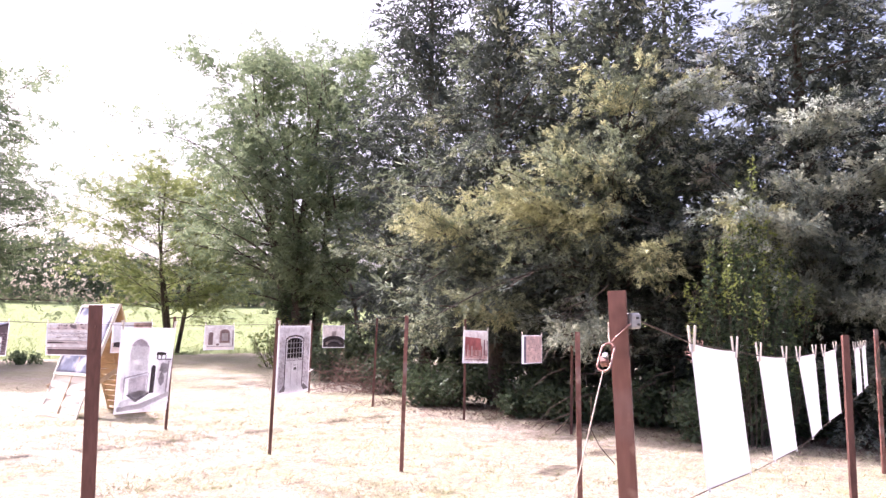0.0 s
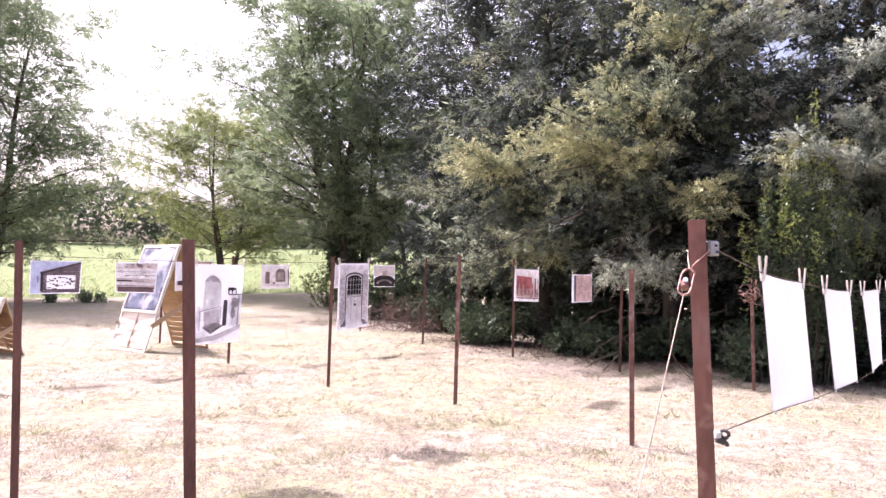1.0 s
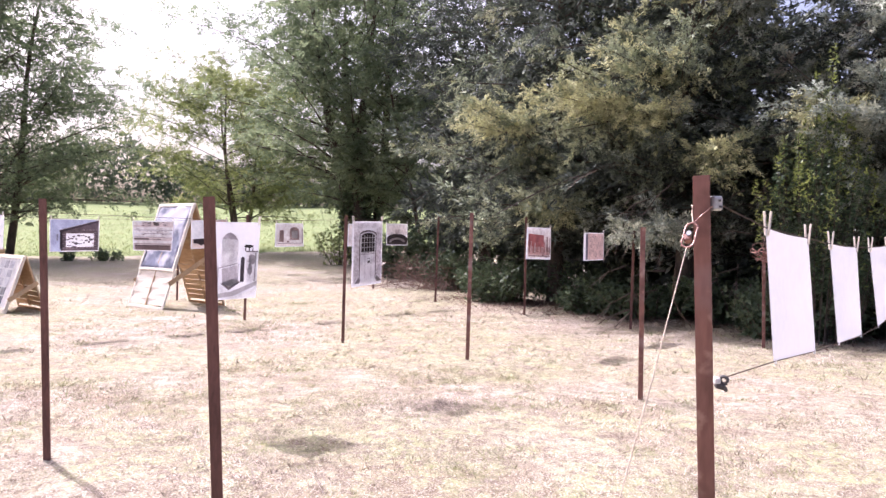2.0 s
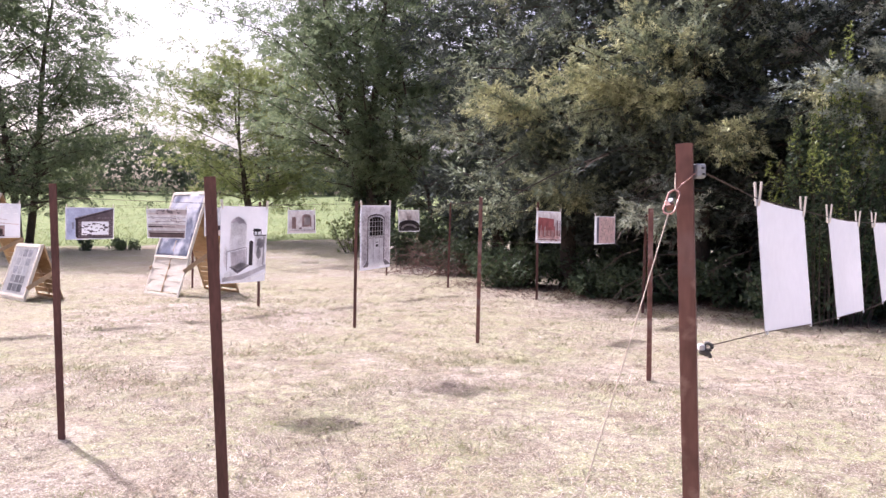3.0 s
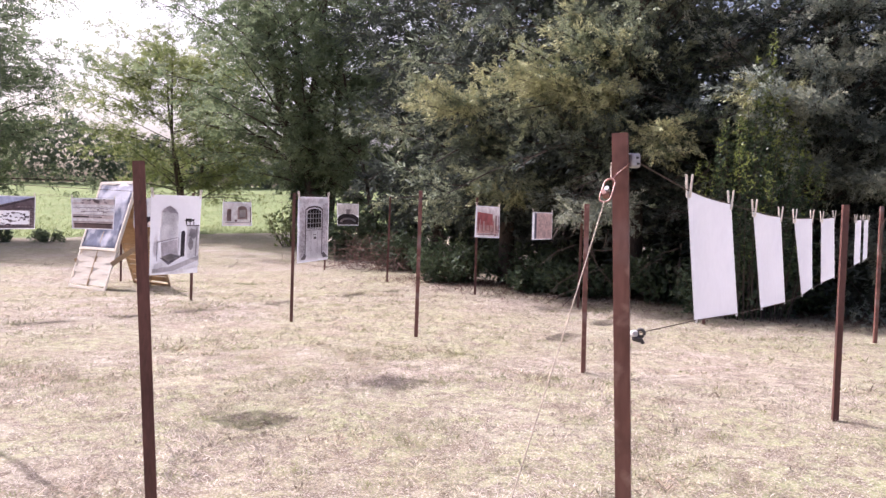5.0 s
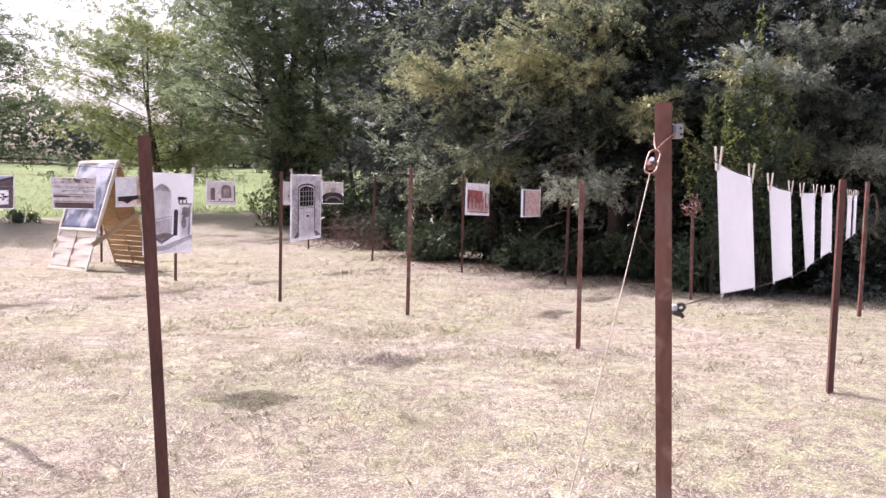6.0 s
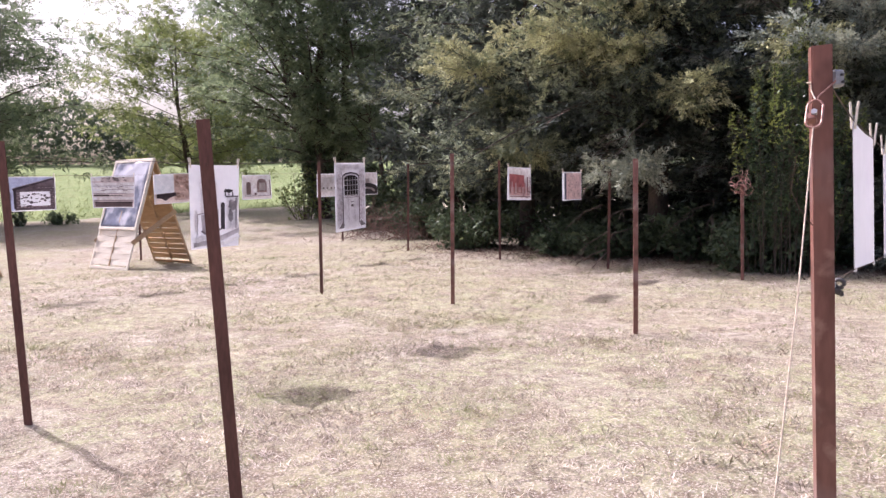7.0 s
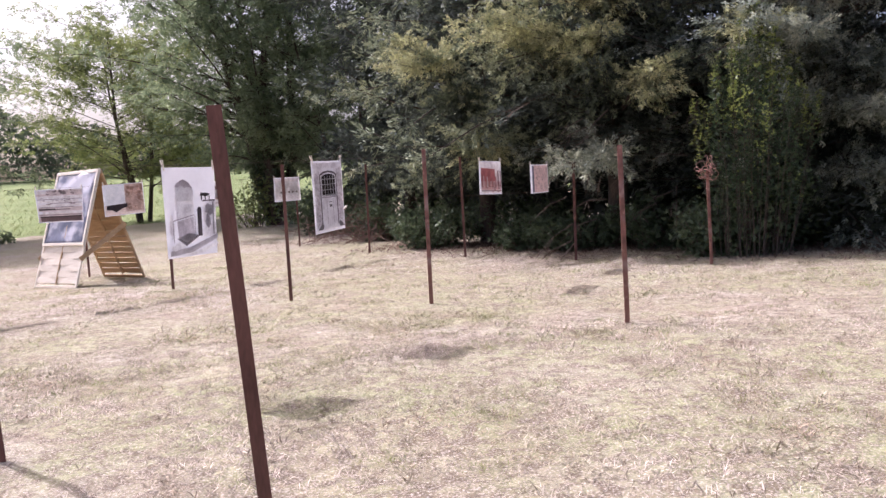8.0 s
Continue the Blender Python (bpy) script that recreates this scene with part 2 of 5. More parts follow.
def tube_mesh(name, lines, mat, sides=6):
    vs, fs = [], []
    for i in range(0, len(lines), 60):
        v, f = tubes(lines[i:i + 60], sides)
        fs.append(f + sum(len(x) for x in vs))
        vs.append(v)
    me = quads(name, np.concatenate(vs), np.concatenate(fs), mat)
    me.polygons.foreach_set("use_smooth", [True] * len(me.polygons))
    return me


def scatter(template, faces, pos, way, up, size):
    """Copies of a template of quads: its x along way, its z towards up."""
    pos, way, up, size = (np.asarray(a, float) for a in (pos, way, up, size))
    x = way / (np.linalg.norm(way, axis=1)[:, None] + 1e-9)
    y = np.cross(up, x)
    y /= np.linalg.norm(y, axis=1)[:, None] + 1e-9
    z = np.cross(x, y)
    m = np.stack([x, y, z], -1) * size[:, None, None]
    v = np.einsum("nij,kj->nki", m, template) + pos[:, None]
    f = np.asarray(faces)[None] + (np.arange(len(pos)) * len(template))[:, None, None]
    return v.reshape(-1, 3), f.reshape(-1, 4)


def blade(x, y, z, ang, length, width, lift):
    """A lens-shaped leaf as one quad."""
    c, s = math.cos(ang), math.sin(ang)
    p = [(0, 0, 0), (0.45, -width / 2, lift * 0.6), (1, 0, lift), (0.45, width / 2, lift * 0.6)]
    return [(x + length * (a * c - b * s), y + length * (a * s + b * c), z + length * h) for a, b, h in p]


def template(blades):
    v = np.array([p for b in blades for p in b])
    return v, np.arange(len(v)).reshape(-1, 4)


PLUME = template([blade(0.05, 0, 0, 0.55, 0.50, 0.36, -0.30), blade(0.08, 0, 0, -0.60, 0.48, 0.36, 0.36), blade(0.36, 0, 0, 0.42, 0.42, 0.36, 0.30), blade(0.46, 0, 0, -0.12, 0.54, 0.32, 0.02)])
FROND = template([blade(0.05 + 0.26 * i, 0, 0.02 * (i % 2), side * 0.85, 0.40 - 0.04 * i, 0.52, (-0.30, 0.18)[(i + (side > 0)) % 2]) for i in range(3) for side in (-1, 1)] + [blade(0.70, 0, 0, 0.0, 0.36, 0.50, -0.15)])
LEAFLET = template([blade(0, 0, 0, 0.35, 1.15, 0.44, -0.1), blade(0.05, 0, 0, -0.75, 0.95, 0.50, 0.08)])
TUFT = template([blade(0, 0, 0, 0.4, 1.1, 0.10, 0.3), blade(0, 0, 0, -0.5, 0.95, 0.11, -0.1)])


# ---- ground ----
def along(x, y):
    return -0.33 * x + 0.944 * y


KNOTS = ([-400, -20, 0, 12, 16, 24, 40, 60, 125, 200, 900], [0.75, 0.72, 0.12, -0.24, -0.27, -0.24, 0.05, 1.1, 7.0, 8.0, 9.0])


def height(x, y):
    return np.interp(along(x, y), *KNOTS)


def ground():
    ax = np.concatenate([-np.geomspace(900, 40, 14), -np.arange(39, 9, -0.8), np.arange(-8.8, 5.6, 0.1), np.arange(5.7, 9, 0.3), np.geomspace(9, 900, 30)])
    ay = np.concatenate([-np.geomspace(900, 3, 24), np.arange(-2.8, 0.9, 0.25), np.arange(1.0, 18, 0.1), np.geomspace(18, 60, 75), np.geomspace(62, 900, 24)])
    X, Y = np.meshgrid(ax, ay)
    Z = height(X, Y) + 0.0
    near = (np.abs(X) < 9.5) & (Y > -4) & (Y < 19)
    for i, j in zip(*np.nonzero(near)):
        p = Vector((X[i, j], Y[i, j], 0))
        Z[i, j] += 0.018 * noise.noise(p * 1.3) + 0.014 * noise.noise(p * 3.4) + 0.014 * noise.noise(p * 6.5)
    n, m = X.shape
    i, j = np.meshgrid(np.arange(n - 1), np.arange(m - 1), indexing="ij")
    f = np.stack([i * m + j, i * m + j + 1, (i + 1) * m + j + 1, (i + 1) * m + j], -1).reshape(-1, 4)
    me = quads("ground", np.stack([X, Y, Z], -1).reshape(-1, 3), f, LAWN)
    me.materials.append(FIELD)
    c = np.stack([X, Y, Z], -1).reshape(-1, 3)[f].mean(1)
    edge = np.clip(38.0 + 0.5 * (0.944 * c[:, 0] + 0.33 * c[:, 1] + 21), 37, 48) + 0.7 * np.sin(c[:, 0] * 0.5)
    me.polygons.foreach_set("material_index", (along(c[:, 0], c[:, 1]) > edge).astype(np.int32))
    me.polygons.foreach_set("use_smooth", [True] * len(f))
    tagged(new("ground", me), "dry mown lawn turning into a green field", "ground", kind="structure")


ground()


def straw_tufts(name, n, centre, reach, size, mat, label, seed):
    """Mown tufts over an ellipse of the lawn, thinner where the turf is worn."""
    r = np.random.default_rng(seed)
    a, far = r.random(n) * 6.283, np.sqrt(r.random(n)) * (1 + np.abs(r.normal(0, 0.10, n)))
    x, y = centre[0] + reach[0] * far * np.cos(a), centre[1] + reach[1] * far * np.sin(a)
    way = np.stack([r.standard_normal(n), r.standard_normal(n), 0.05 + 0.75 * r.random(n) ** 1.5], -1)
    patch = np.array([0.55 + 0.45 * max(-0.6, noise.noise(Vector((p, q, 0)) * 0.9) + 1.2 * noise.noise(Vector((p, q, 4)) * 4.0)) for p, q in zip(x, y)])
    v, f = scatter(*TUFT, np.stack([x, y, height(x, y) - 0.004], -1), way, np.tile([0.0, 0, 1], (n, 1)), size * r.uniform(0.6, 1.6, n) * patch)
    tagged(new(name, quads(name, v, f, mat)), label, "grass", kind="stuff")


def lawn_grass():
    label = "short dry straw-coloured mown grass"
    straw_tufts("grass", 62000, (-0.7, 4.0), (4.6, 3.4), 0.050, STRAW, label, 91)
    straw_tufts("grass", 42000, (-1.2, 8.2), (8.0, 7.0), 0.066, STRAW, label, 92)
    straw_tufts("grass", 24000, (-7.0, 15.5), (11.5, 8.5), 0.085, STRAW, label, 93)
    label = "sparse olive-green blades mixed into the dry lawn"
    straw_tufts("green_grass", 9000, (-1.6, 9.0), (6.0, 3.4), 0.062, WEED, label, 94)
    straw_tufts("green_grass", 2600, (-3.4, 5.6), (1.6, 1.1), 0.052, WEED, label, 95)
    straw_tufts("green_grass", 1500, (2.0, 4.2), (1.5, 0.8), 0.048, WEED, label, 96)
    straw_tufts("green_grass", 5200, (-8.0, 12.5), (5.0, 3.0), 0.075, WEED, label, 97)


lawn_grass()


def weed_clumps():
    """Darker, greener tufts standing in small clumps on the mown lawn."""
    k = 240
    cx, cy = -10.5 + 15.5 * rng.random(k), 1.8 + 15.5 * rng.random(k) ** 1.15
    r = 0.05 + 0.17 * rng.random(k) ** 2
    which = rng.choice(k, 15000, p=r ** 1.6 / (r ** 1.6).sum())
    a, q = rng.random(15000) * 6.283, rng.random(15000) ** 0.7
    x, y = cx[which] + 1.5 * r[which] * q * np.cos(a), cy[which] + r[which] * q * np.sin(a)
    way = np.stack([rng.standard_normal(15000), rng.standard_normal(15000), 0.4 + 0.9 * rng.random(15000)], -1)
    v, f = scatter(*TUFT, np.stack([x, y, height(x, y) - 0.004], -1), way, np.tile([0.0, 0, 1], (15000, 1)), (0.017 + 0.026 * rng.random(15000)) * (1.1 - 0.5 * q))
    tagged(new("weeds", quads("weeds", v, f, WEED)), "small olive-green weed clumps in the dry lawn", "weeds", kind="stuff")


weed_clumps()


def field_grass():
    n = 14000
    s = -48 + 62 * rng.random(n)
    u = np.clip(38.0 + 0.5 * (s + 21), 37, 48) + 58 * rng.random(n) ** 1.6
    x, y = -0.33 * u + 0.944 * s, 0.944 * u + 0.33 * s
    way = np.stack([rng.standard_normal(n), rng.standard_normal(n), 0.5 + rng.random(n)], -1)
    v, f = scatter(*TUFT, np.stack([x, y, height(x, y) - 0.01], -1), way, np.tile([0.0, 0, 1], (n, 1)), 0.12 + 0.26 * rng.random(n))
    tagged(new("meadow_grass", quads("meadow_grass", v, f, MEADOW)), "green and yellow grass of the field", "grass", kind="stuff")


field_grass()


# ---- posts, wires, pegs ----
def ray_up(b, t):
    d = (Vector(t) - Vector(b)).normalized()
    x = (Vector((1, 0, 0)) - d * d.x).normalized()
    return Matrix((x, d.cross(x), d)).transposed()


def post(b, top, width, label, group, mat, turn=0.0, square=False):
    """A steel post of T or square section, its foot sunk in the lawn."""
    b = Vector((b[0], b[1], float(height(b[0], b[1])) if len(b) < 3 else b[2]))
    ob = base("steel_post", b, label, "post", group)
    h = width / 2
    w = width * 0.16
    if square:
        prof = [(-h, -h), (h, -h), (h, h), (-h, h)]
    else:
        prof = [(-h, -h), (h, -h), (h, -h + w), (w / 2, -h + w), (w / 2, h), (-w / 2, h), (-w / 2, -h + w), (-h, -h + w)]
    length = (Vector(top) - b).length
    m = ray_up(b, top) @ Matrix.Rotation(radians(turn), 3, "Z")
    bm = bmesh.new()
    rows = [[bm.verts.new(m @ Vector((x * (1 + 0.02 * math.sin(9 * z)), y, z))) for x, y in prof] for z in (-0.25, length * 0.33, length * 0.66, length)]
    n = len(prof)
    for lo, hi in zip(rows, rows[1:]):
        for k in range(n):
            bm.faces.new((lo[k], lo[(k + 1) % n], hi[(k + 1) % n], hi[k]))
    bm.faces.new(rows[-1])
    bm.faces.new(rows[0][::-1])
    if square:
        bmesh.ops.bevel(bm, geom=[e for e in bm.edges if abs((e.verts[0].co - e.verts[1].co).normalized().dot(m @ Vector((0, 0, 1)))) > 0.9], offset=0.003, segments=2, affect="EDGES")
    part("shaft", finish(bm, "shaft", mat), ob)
    if not square:
        for k, zz in enumerate((0.08, 0.16)):
            bm = bmesh.new()
            box(bm, m @ Vector((0.0, -h - 0.002, length - zz)), (0.007, 0.005, 0.012), m, 0.001)
            part("lug", finish(bm, "lug", mat), ob, "small rusty wire lug")
    return ob


OLD, RED = "rust-brown steel fence post driven into the lawn", "red-oxide painted steel fence post in the lawn"
POSTS = {
    "p1": ((-3.06, 3.34), (-3.10, 3.33, 1.615), 0.044, OLD, RUST, "row of posts with photographs"),
    "p2": ((-1.187, 2.388), (-1.244, 2.37, 1.566), 0.046, "leaning rust-brown steel fence post driven into the lawn", RUST, "row of bare posts"),
    "p3": ((-6.95, 11.66), (-6.90, 11.64, 1.80), 0.05, OLD, RUST, "back row of posts"),
    "p4": ((-3.85, 9.42), (-3.82, 9.41, 1.73), 0.046, OLD, RUST, "middle row of posts"),
    "p5": ((-1.675, 8.45), (-1.655, 8.47, 1.745), 0.048, RED, RUST_RED, "row of posts with photographs"),
    "p6": ((-4.72, 17.1), (-4.68, 17.15, 1.98), 0.05, OLD, RUST, "back row of posts"),
    "p7": ((0.452, 6.66), (0.442, 6.66, 1.55), 0.046, RED, RUST_RED, "row of bare posts"),
    "p8": ((-2.03, 15.05), (-2.03, 15.07, 1.91), 0.05, OLD, RUST, "middle row of posts"),
    "p9": ((0.27, 13.3), (0.30, 13.3, 1.62), 0.05, OLD, RUST, "row of posts with photographs"),
    "tw": ((2.25, 11.3), (2.22, 11.29, 1.28), 0.048, "rusty post with a tangle of wire on top", RUST_RED, "row of bare posts"),
    "r1": ((2.24, 5.34), (2.25, 5.343, 1.534), 0.046, OLD, RUST, "row of posts with white sheets"),
    "r2": ((4.16, 9.9), (4.17, 9.9, 1.675), 0.05, RED, RUST_RED, "row of posts with white sheets"),
    "pu": ((-7.8, 20.4), (-7.78, 20.4, 1.9), 0.05, OLD, RUST, "far row of posts"),
    "pe": ((-10.75, 14.6), (-10.72, 14.6, 1.85), 0.05, OLD, RUST, "far row of posts"),
}
for k, (b, top, w, label, mat, group) in POSTS.items():
    post(b, top, w, label, group, mat, 18)
thick = post((0.622, 1.692), (0.564, 1.675, 1.571), 0.037, "thick square red-brown steel end post with guy rope", "row of posts with white sheets", RUST_RED, -6, True)


def wire(points, r, label, mat=WIRE, sag=0.02, name="wire", category="wire"):
    pts = []
    for a, b in zip(points, points[1:]):
        a, b = Vector(a), Vector(b)
        for k in range(8):
            s = k / 8
            p = a.lerp(b, s)
            p.z -= sag * 4 * s * (1 - s) * min(1.0, (b - a).length / 3)
            pts.append((p, r))
    pts.append((Vector(points[-1]), r))
    return tagged(new(name, tube_mesh(name, [pts], mat, 5)), label, category, "wires between the posts" if mat == WIRE else "")


WIRE_LABEL = "thin rusty fence wire stretched between steel posts"
A_TOP = [(-3.10, 3.33, 1.53), (-2.69, 4.45, 1.525), (-2.54, 4.9, 1.53), (-2.19, 5.94, 1.575), (-2.05, 6.36, 1.585), (-1.665, 8.44, 1.66), (-1.07, 9.28, 1.60), (-0.83, 10.0, 1.595), (-0.45, 11.13, 1.555), (-0.18, 11.95, 1.56), (0.28, 13.28, 1.58)]
B_TOP = [(0.602, 1.76, 1.516), (0.783, 2.158, 1.462), (0.993, 2.625, 1.437), (1.138, 2.945, 1.42), (1.365, 3.446, 1.406), (1.506, 3.76, 1.406), (1.735, 4.268, 1.416), (1.88, 4.59, 1.418), (2.12, 5.125, 1.438), (2.225, 5.34, 1.47), (2.73, 6.53, 1.443), (2.98, 7.12, 1.45), (3.12, 7.45, 1.458), (3.37, 8.05, 1.47), (4.16, 9.88, 1.60)]
B_LOW = [(0.625, 1.809, 1.074), (0.829, 2.25, 1.058), (1.055, 2.755, 1.026), (1.222, 3.131, 1.01), (1.444, 3.623, 0.992), (1.635, 4.044, 0.992), (1.78, 4.365, 1.01), (1.916, 4.666, 1.018), (2.173, 5.237, 1.022), (2.225, 5.34, 1.03), (2.75, 6.58, 1.05), (2.99, 7.14, 1.05), (3.13, 7.47, 1.055), (3.38, 8.07, 1.06), (4.16, 9.88, 1.15)]
E_TOP = [(-9.6, 5.0, 1.62), (-8.7, 7.11, 1.64), (-8.22, 8.29, 1.61), (-7.94, 8.99, 1.63), (-7.46, 10.19, 1.64), (-6.91, 11.62, 1.72), (-6.38, 12.91, 1.68), (-5.89, 14.11, 1.71), (-5.14, 16.0, 1.76), (-4.69, 17.12, 1.86)]
F_TOP = [(-13.0, 10.8, 1.75), (-10.73, 14.58, 1.80), (-10.2, 15.95, 1.83), (-7.95, 20.1, 1.88), (-6.4, 23.0, 1.9)]
for w in (A_TOP, B_TOP, B_LOW, E_TOP, F_TOP):
    wire(w, 0.0016, WIRE_LABEL, sag=0.0)
for w in ([(-2.05, 6.36, 1.135), (-1.675, 8.45, 1.17), (0.28, 13.3, 1.1)], [(-5.4, 15.4, 1.25), (-4.7, 17.1, 1.3), (-3.8, 19.2, 1.35)]):
    wire(w, 0.0015, WIRE_LABEL, sag=0.02)


def peg():
    ob = base("clothes_peg", (0, 0, 0), "pale wooden clothes peg clipped on the wire", "clothes peg", "pegs on the wires")
    for s in (-1, 1):
        bm = bmesh.new()
        rot = Matrix.Rotation(-s * 0.085, 3, "X")
        box(bm, (0, s * 0.0065, 0.010), (0.009, 0.0058, 0.072), rot, 0.0012)
        part("jaw", finish(bm, "jaw", PEG), ob)
    ring = [(Vector((0.004 * math.cos(a) - 0.0, 0.006 * math.sin(a), 0.004 + 0.004 * math.cos(a))), 0.001) for a in np.linspace(0, 6.28, 9)]
    part("spring", tube_mesh("spring", [ring], STEEL, 4), ob, "small steel spring")
    return ob


PEG_MASTER = peg()
FIRST_PEG = [True]


def pin(p, ang, lean=0.0):
    m = Matrix.Translation(p) @ Matrix.Rotation(ang, 4, "Z") @ Matrix.Rotation(lean, 4, "Y")
    if FIRST_PEG[0]:
        PEG_MASTER.matrix_basis = m
        FIRST_PEG[0] = False
        return PEG_MASTER
    return copy_thing(PEG_MASTER, m)


# ---- sheets and photographs ----
def sheet_mesh(name, tl, tr, br, bl, origin, mat, bow=0.0, thick_=0.002, n=10):
    tl, tr, br, bl = (Vector(p) - origin for p in (tl, tr, br, bl))
    nor = (tr - tl).cross(bl - tl).normalized()
    bm = bmesh.new()
    layers = []
    for side in (0, 1):
        g = []
        for i in range(n + 1):
            for j in range(n + 1):
                u, v = j / n, i / n
                p = tl.lerp(tr, u).lerp(bl.lerp(br, u), v)
                p = p + nor * (bow * math.sin(math.pi * u) * (0.35 + 0.65 * math.sin(math.pi * v)) + (thick_ if side else 0))
                p.z -= abs(bow) * 0.5 * math.sin(math.pi * u) * (1 - v)
                g.append(bm.verts.new(p))
        layers.append(g)
    k = n + 1
    for s, g in enumerate(layers):
        for i in range(n):
            for j in range(n):
                bm.faces.new((g[i * k + j], g[i * k + j + 1], g[(i + 1) * k + j + 1], g[(i + 1) * k + j]))
    ring = [j for j in range(k)] + [i * k + n for i in range(1, k)] + [n * k + j for j in range(n - 1, -1, -1)] + [i * k for i in range(n - 1, 0, -1)]
    for a, b in zip(ring, ring[1:] + ring[:1]):
        bm.faces.new((layers[0][a], layers[0][b], layers[1][b], layers[1][a]))
    return finish(bm, name, mat, False)


def shape_mesh(name, polys, tl, tr, br, bl, origin, mat, lift):
    tl, tr, br, bl = (Vector(p) - origin for p in (tl, tr, br, bl))
    nor = (bl - tl).cross(tr - tl).normalized()
    bm = bmesh.new()
    for poly in polys:
        vs = []
        for u, v in poly:
            p = tl.lerp(tr, u).lerp(bl.lerp(br, u), v) + nor * lift
            vs.append(bm.verts.new(p))
        bm.faces.new(vs)
    bm.normal_update()
    bmesh.ops.triangulate(bm, faces=bm.faces)
    return finish(bm, name, mat)


def rect(a, b, c, d):
    return [(a, b), (c, b), (c, d), (a, d)]


def arch(a, b, c, d, k=8):
    """A round-headed opening from v=b to v=d, u=a to u=c."""
    r = (c - a) / 2
    return [(a, d)] + [(a + r - r * math.cos(math.pi * i / k), b + r * 0.8 - 0.8 * r * math.sin(math.pi * i / k)) for i in range(k + 1)] + [(c, d)]


def rough_blob(cx, cy, rx, ry, seed, k=12):
    r = random.Random(seed)
    return [(cx + rx * math.cos(6.283 * i / k) * (0.7 + 0.5 * r.random()), cy + ry * math.sin(6.283 * i / k) * (0.7 + 0.5 * r.random())) for i in range(k)]


def blots(n, a, b, c, d, rx, ry, seed):
    """Irregular spots strewn between u = a to c and v = b to d."""
    r = random.Random(seed)
    return [rough_blob(r.uniform(a, c), r.uniform(b, d), rx * r.uniform(0.5, 1.5), ry * r.uniform(0.5, 1.5), seed + i, 8) for i in range(n)]


def photograph(tl, tr, br, bl, label, picture, pegs=True):
    """A printed sheet hung from a wire; picture: (part name, colour, polygons), from the bottom layer up."""
    o = Vector(bl)
    ob = base("hanging_photograph", o, label, "photograph", "photographs hung on the wires")
    part("paper", sheet_mesh("paper", tl, tr, br, bl, o, PAPER, 0.0, 0.0015, 2), ob)
    for k, (name, c, polys) in enumerate(picture):
        if len(polys) > 12:
            tagged(part(name, shape_mesh(name, polys, tl, tr, br, bl, o, ink(c), 0.0016 + 0.0012 * k), ob), kind="stuff")
        else:
            for poly in polys:
                part(name, shape_mesh(name, [poly], tl, tr, br, bl, o, ink(c), 0.0016 + 0.0012 * k), ob)
    if pegs:
        d = Vector(tr) - Vector(tl)
        ang = math.atan2(d.y, d.x)
        for s, lean in ((0.03, -0.25), (0.97, 0.2)):
            pin(Vector(tl).lerp(Vector(tr), s) + Vector((0, 0, 0.005)), ang, lean * (0.3 + random.random()))
    return ob


def white_sheet(tl, tr, br, bl, bow):
    o = Vector(bl)
    ob = tagged(new("white_sheet", sheet_mesh("white_sheet", tl, tr, br, bl, o, PAPER, bow)), "blank white back of a poster pegged between two wires", "poster", "white sheets on the wires")
    ob.location = o
    d = Vector(tr) - Vector(tl)
    ang = math.atan2(d.y, d.x)
    for s in (0.02, 0.98):
        pin(Vector(tl).lerp(Vector(tr), s) + Vector((0, 0, 0.004)), ang, 0.06 * (random.random() - 0.5))
    for q in (Vector(bl).lerp(Vector(br), 0.03), Vector(bl).lerp(Vector(br), 0.97)):
        bm = bmesh.new()
        box(bm, (0, 0, -0.002), (0.008, 0.007, 0.014), Matrix.Rotation(ang, 3, "Z"), 0.002)
        c = tagged(new("wire_clip", finish(bm, "wire_clip", CLAMP)), "small white clip holding the poster to the wire", "clip", "clips on the lower wire")
        c.location = q


T, L = B_TOP, B_LOW
for i, bow in ((1, 0.008), (3, 0.007), (5, 0.006), (7, 0.005), (10, 0.004), (12, 0.004)):
    white_sheet(T[i], T[i + 1], L[i + 1], L[i], bow)

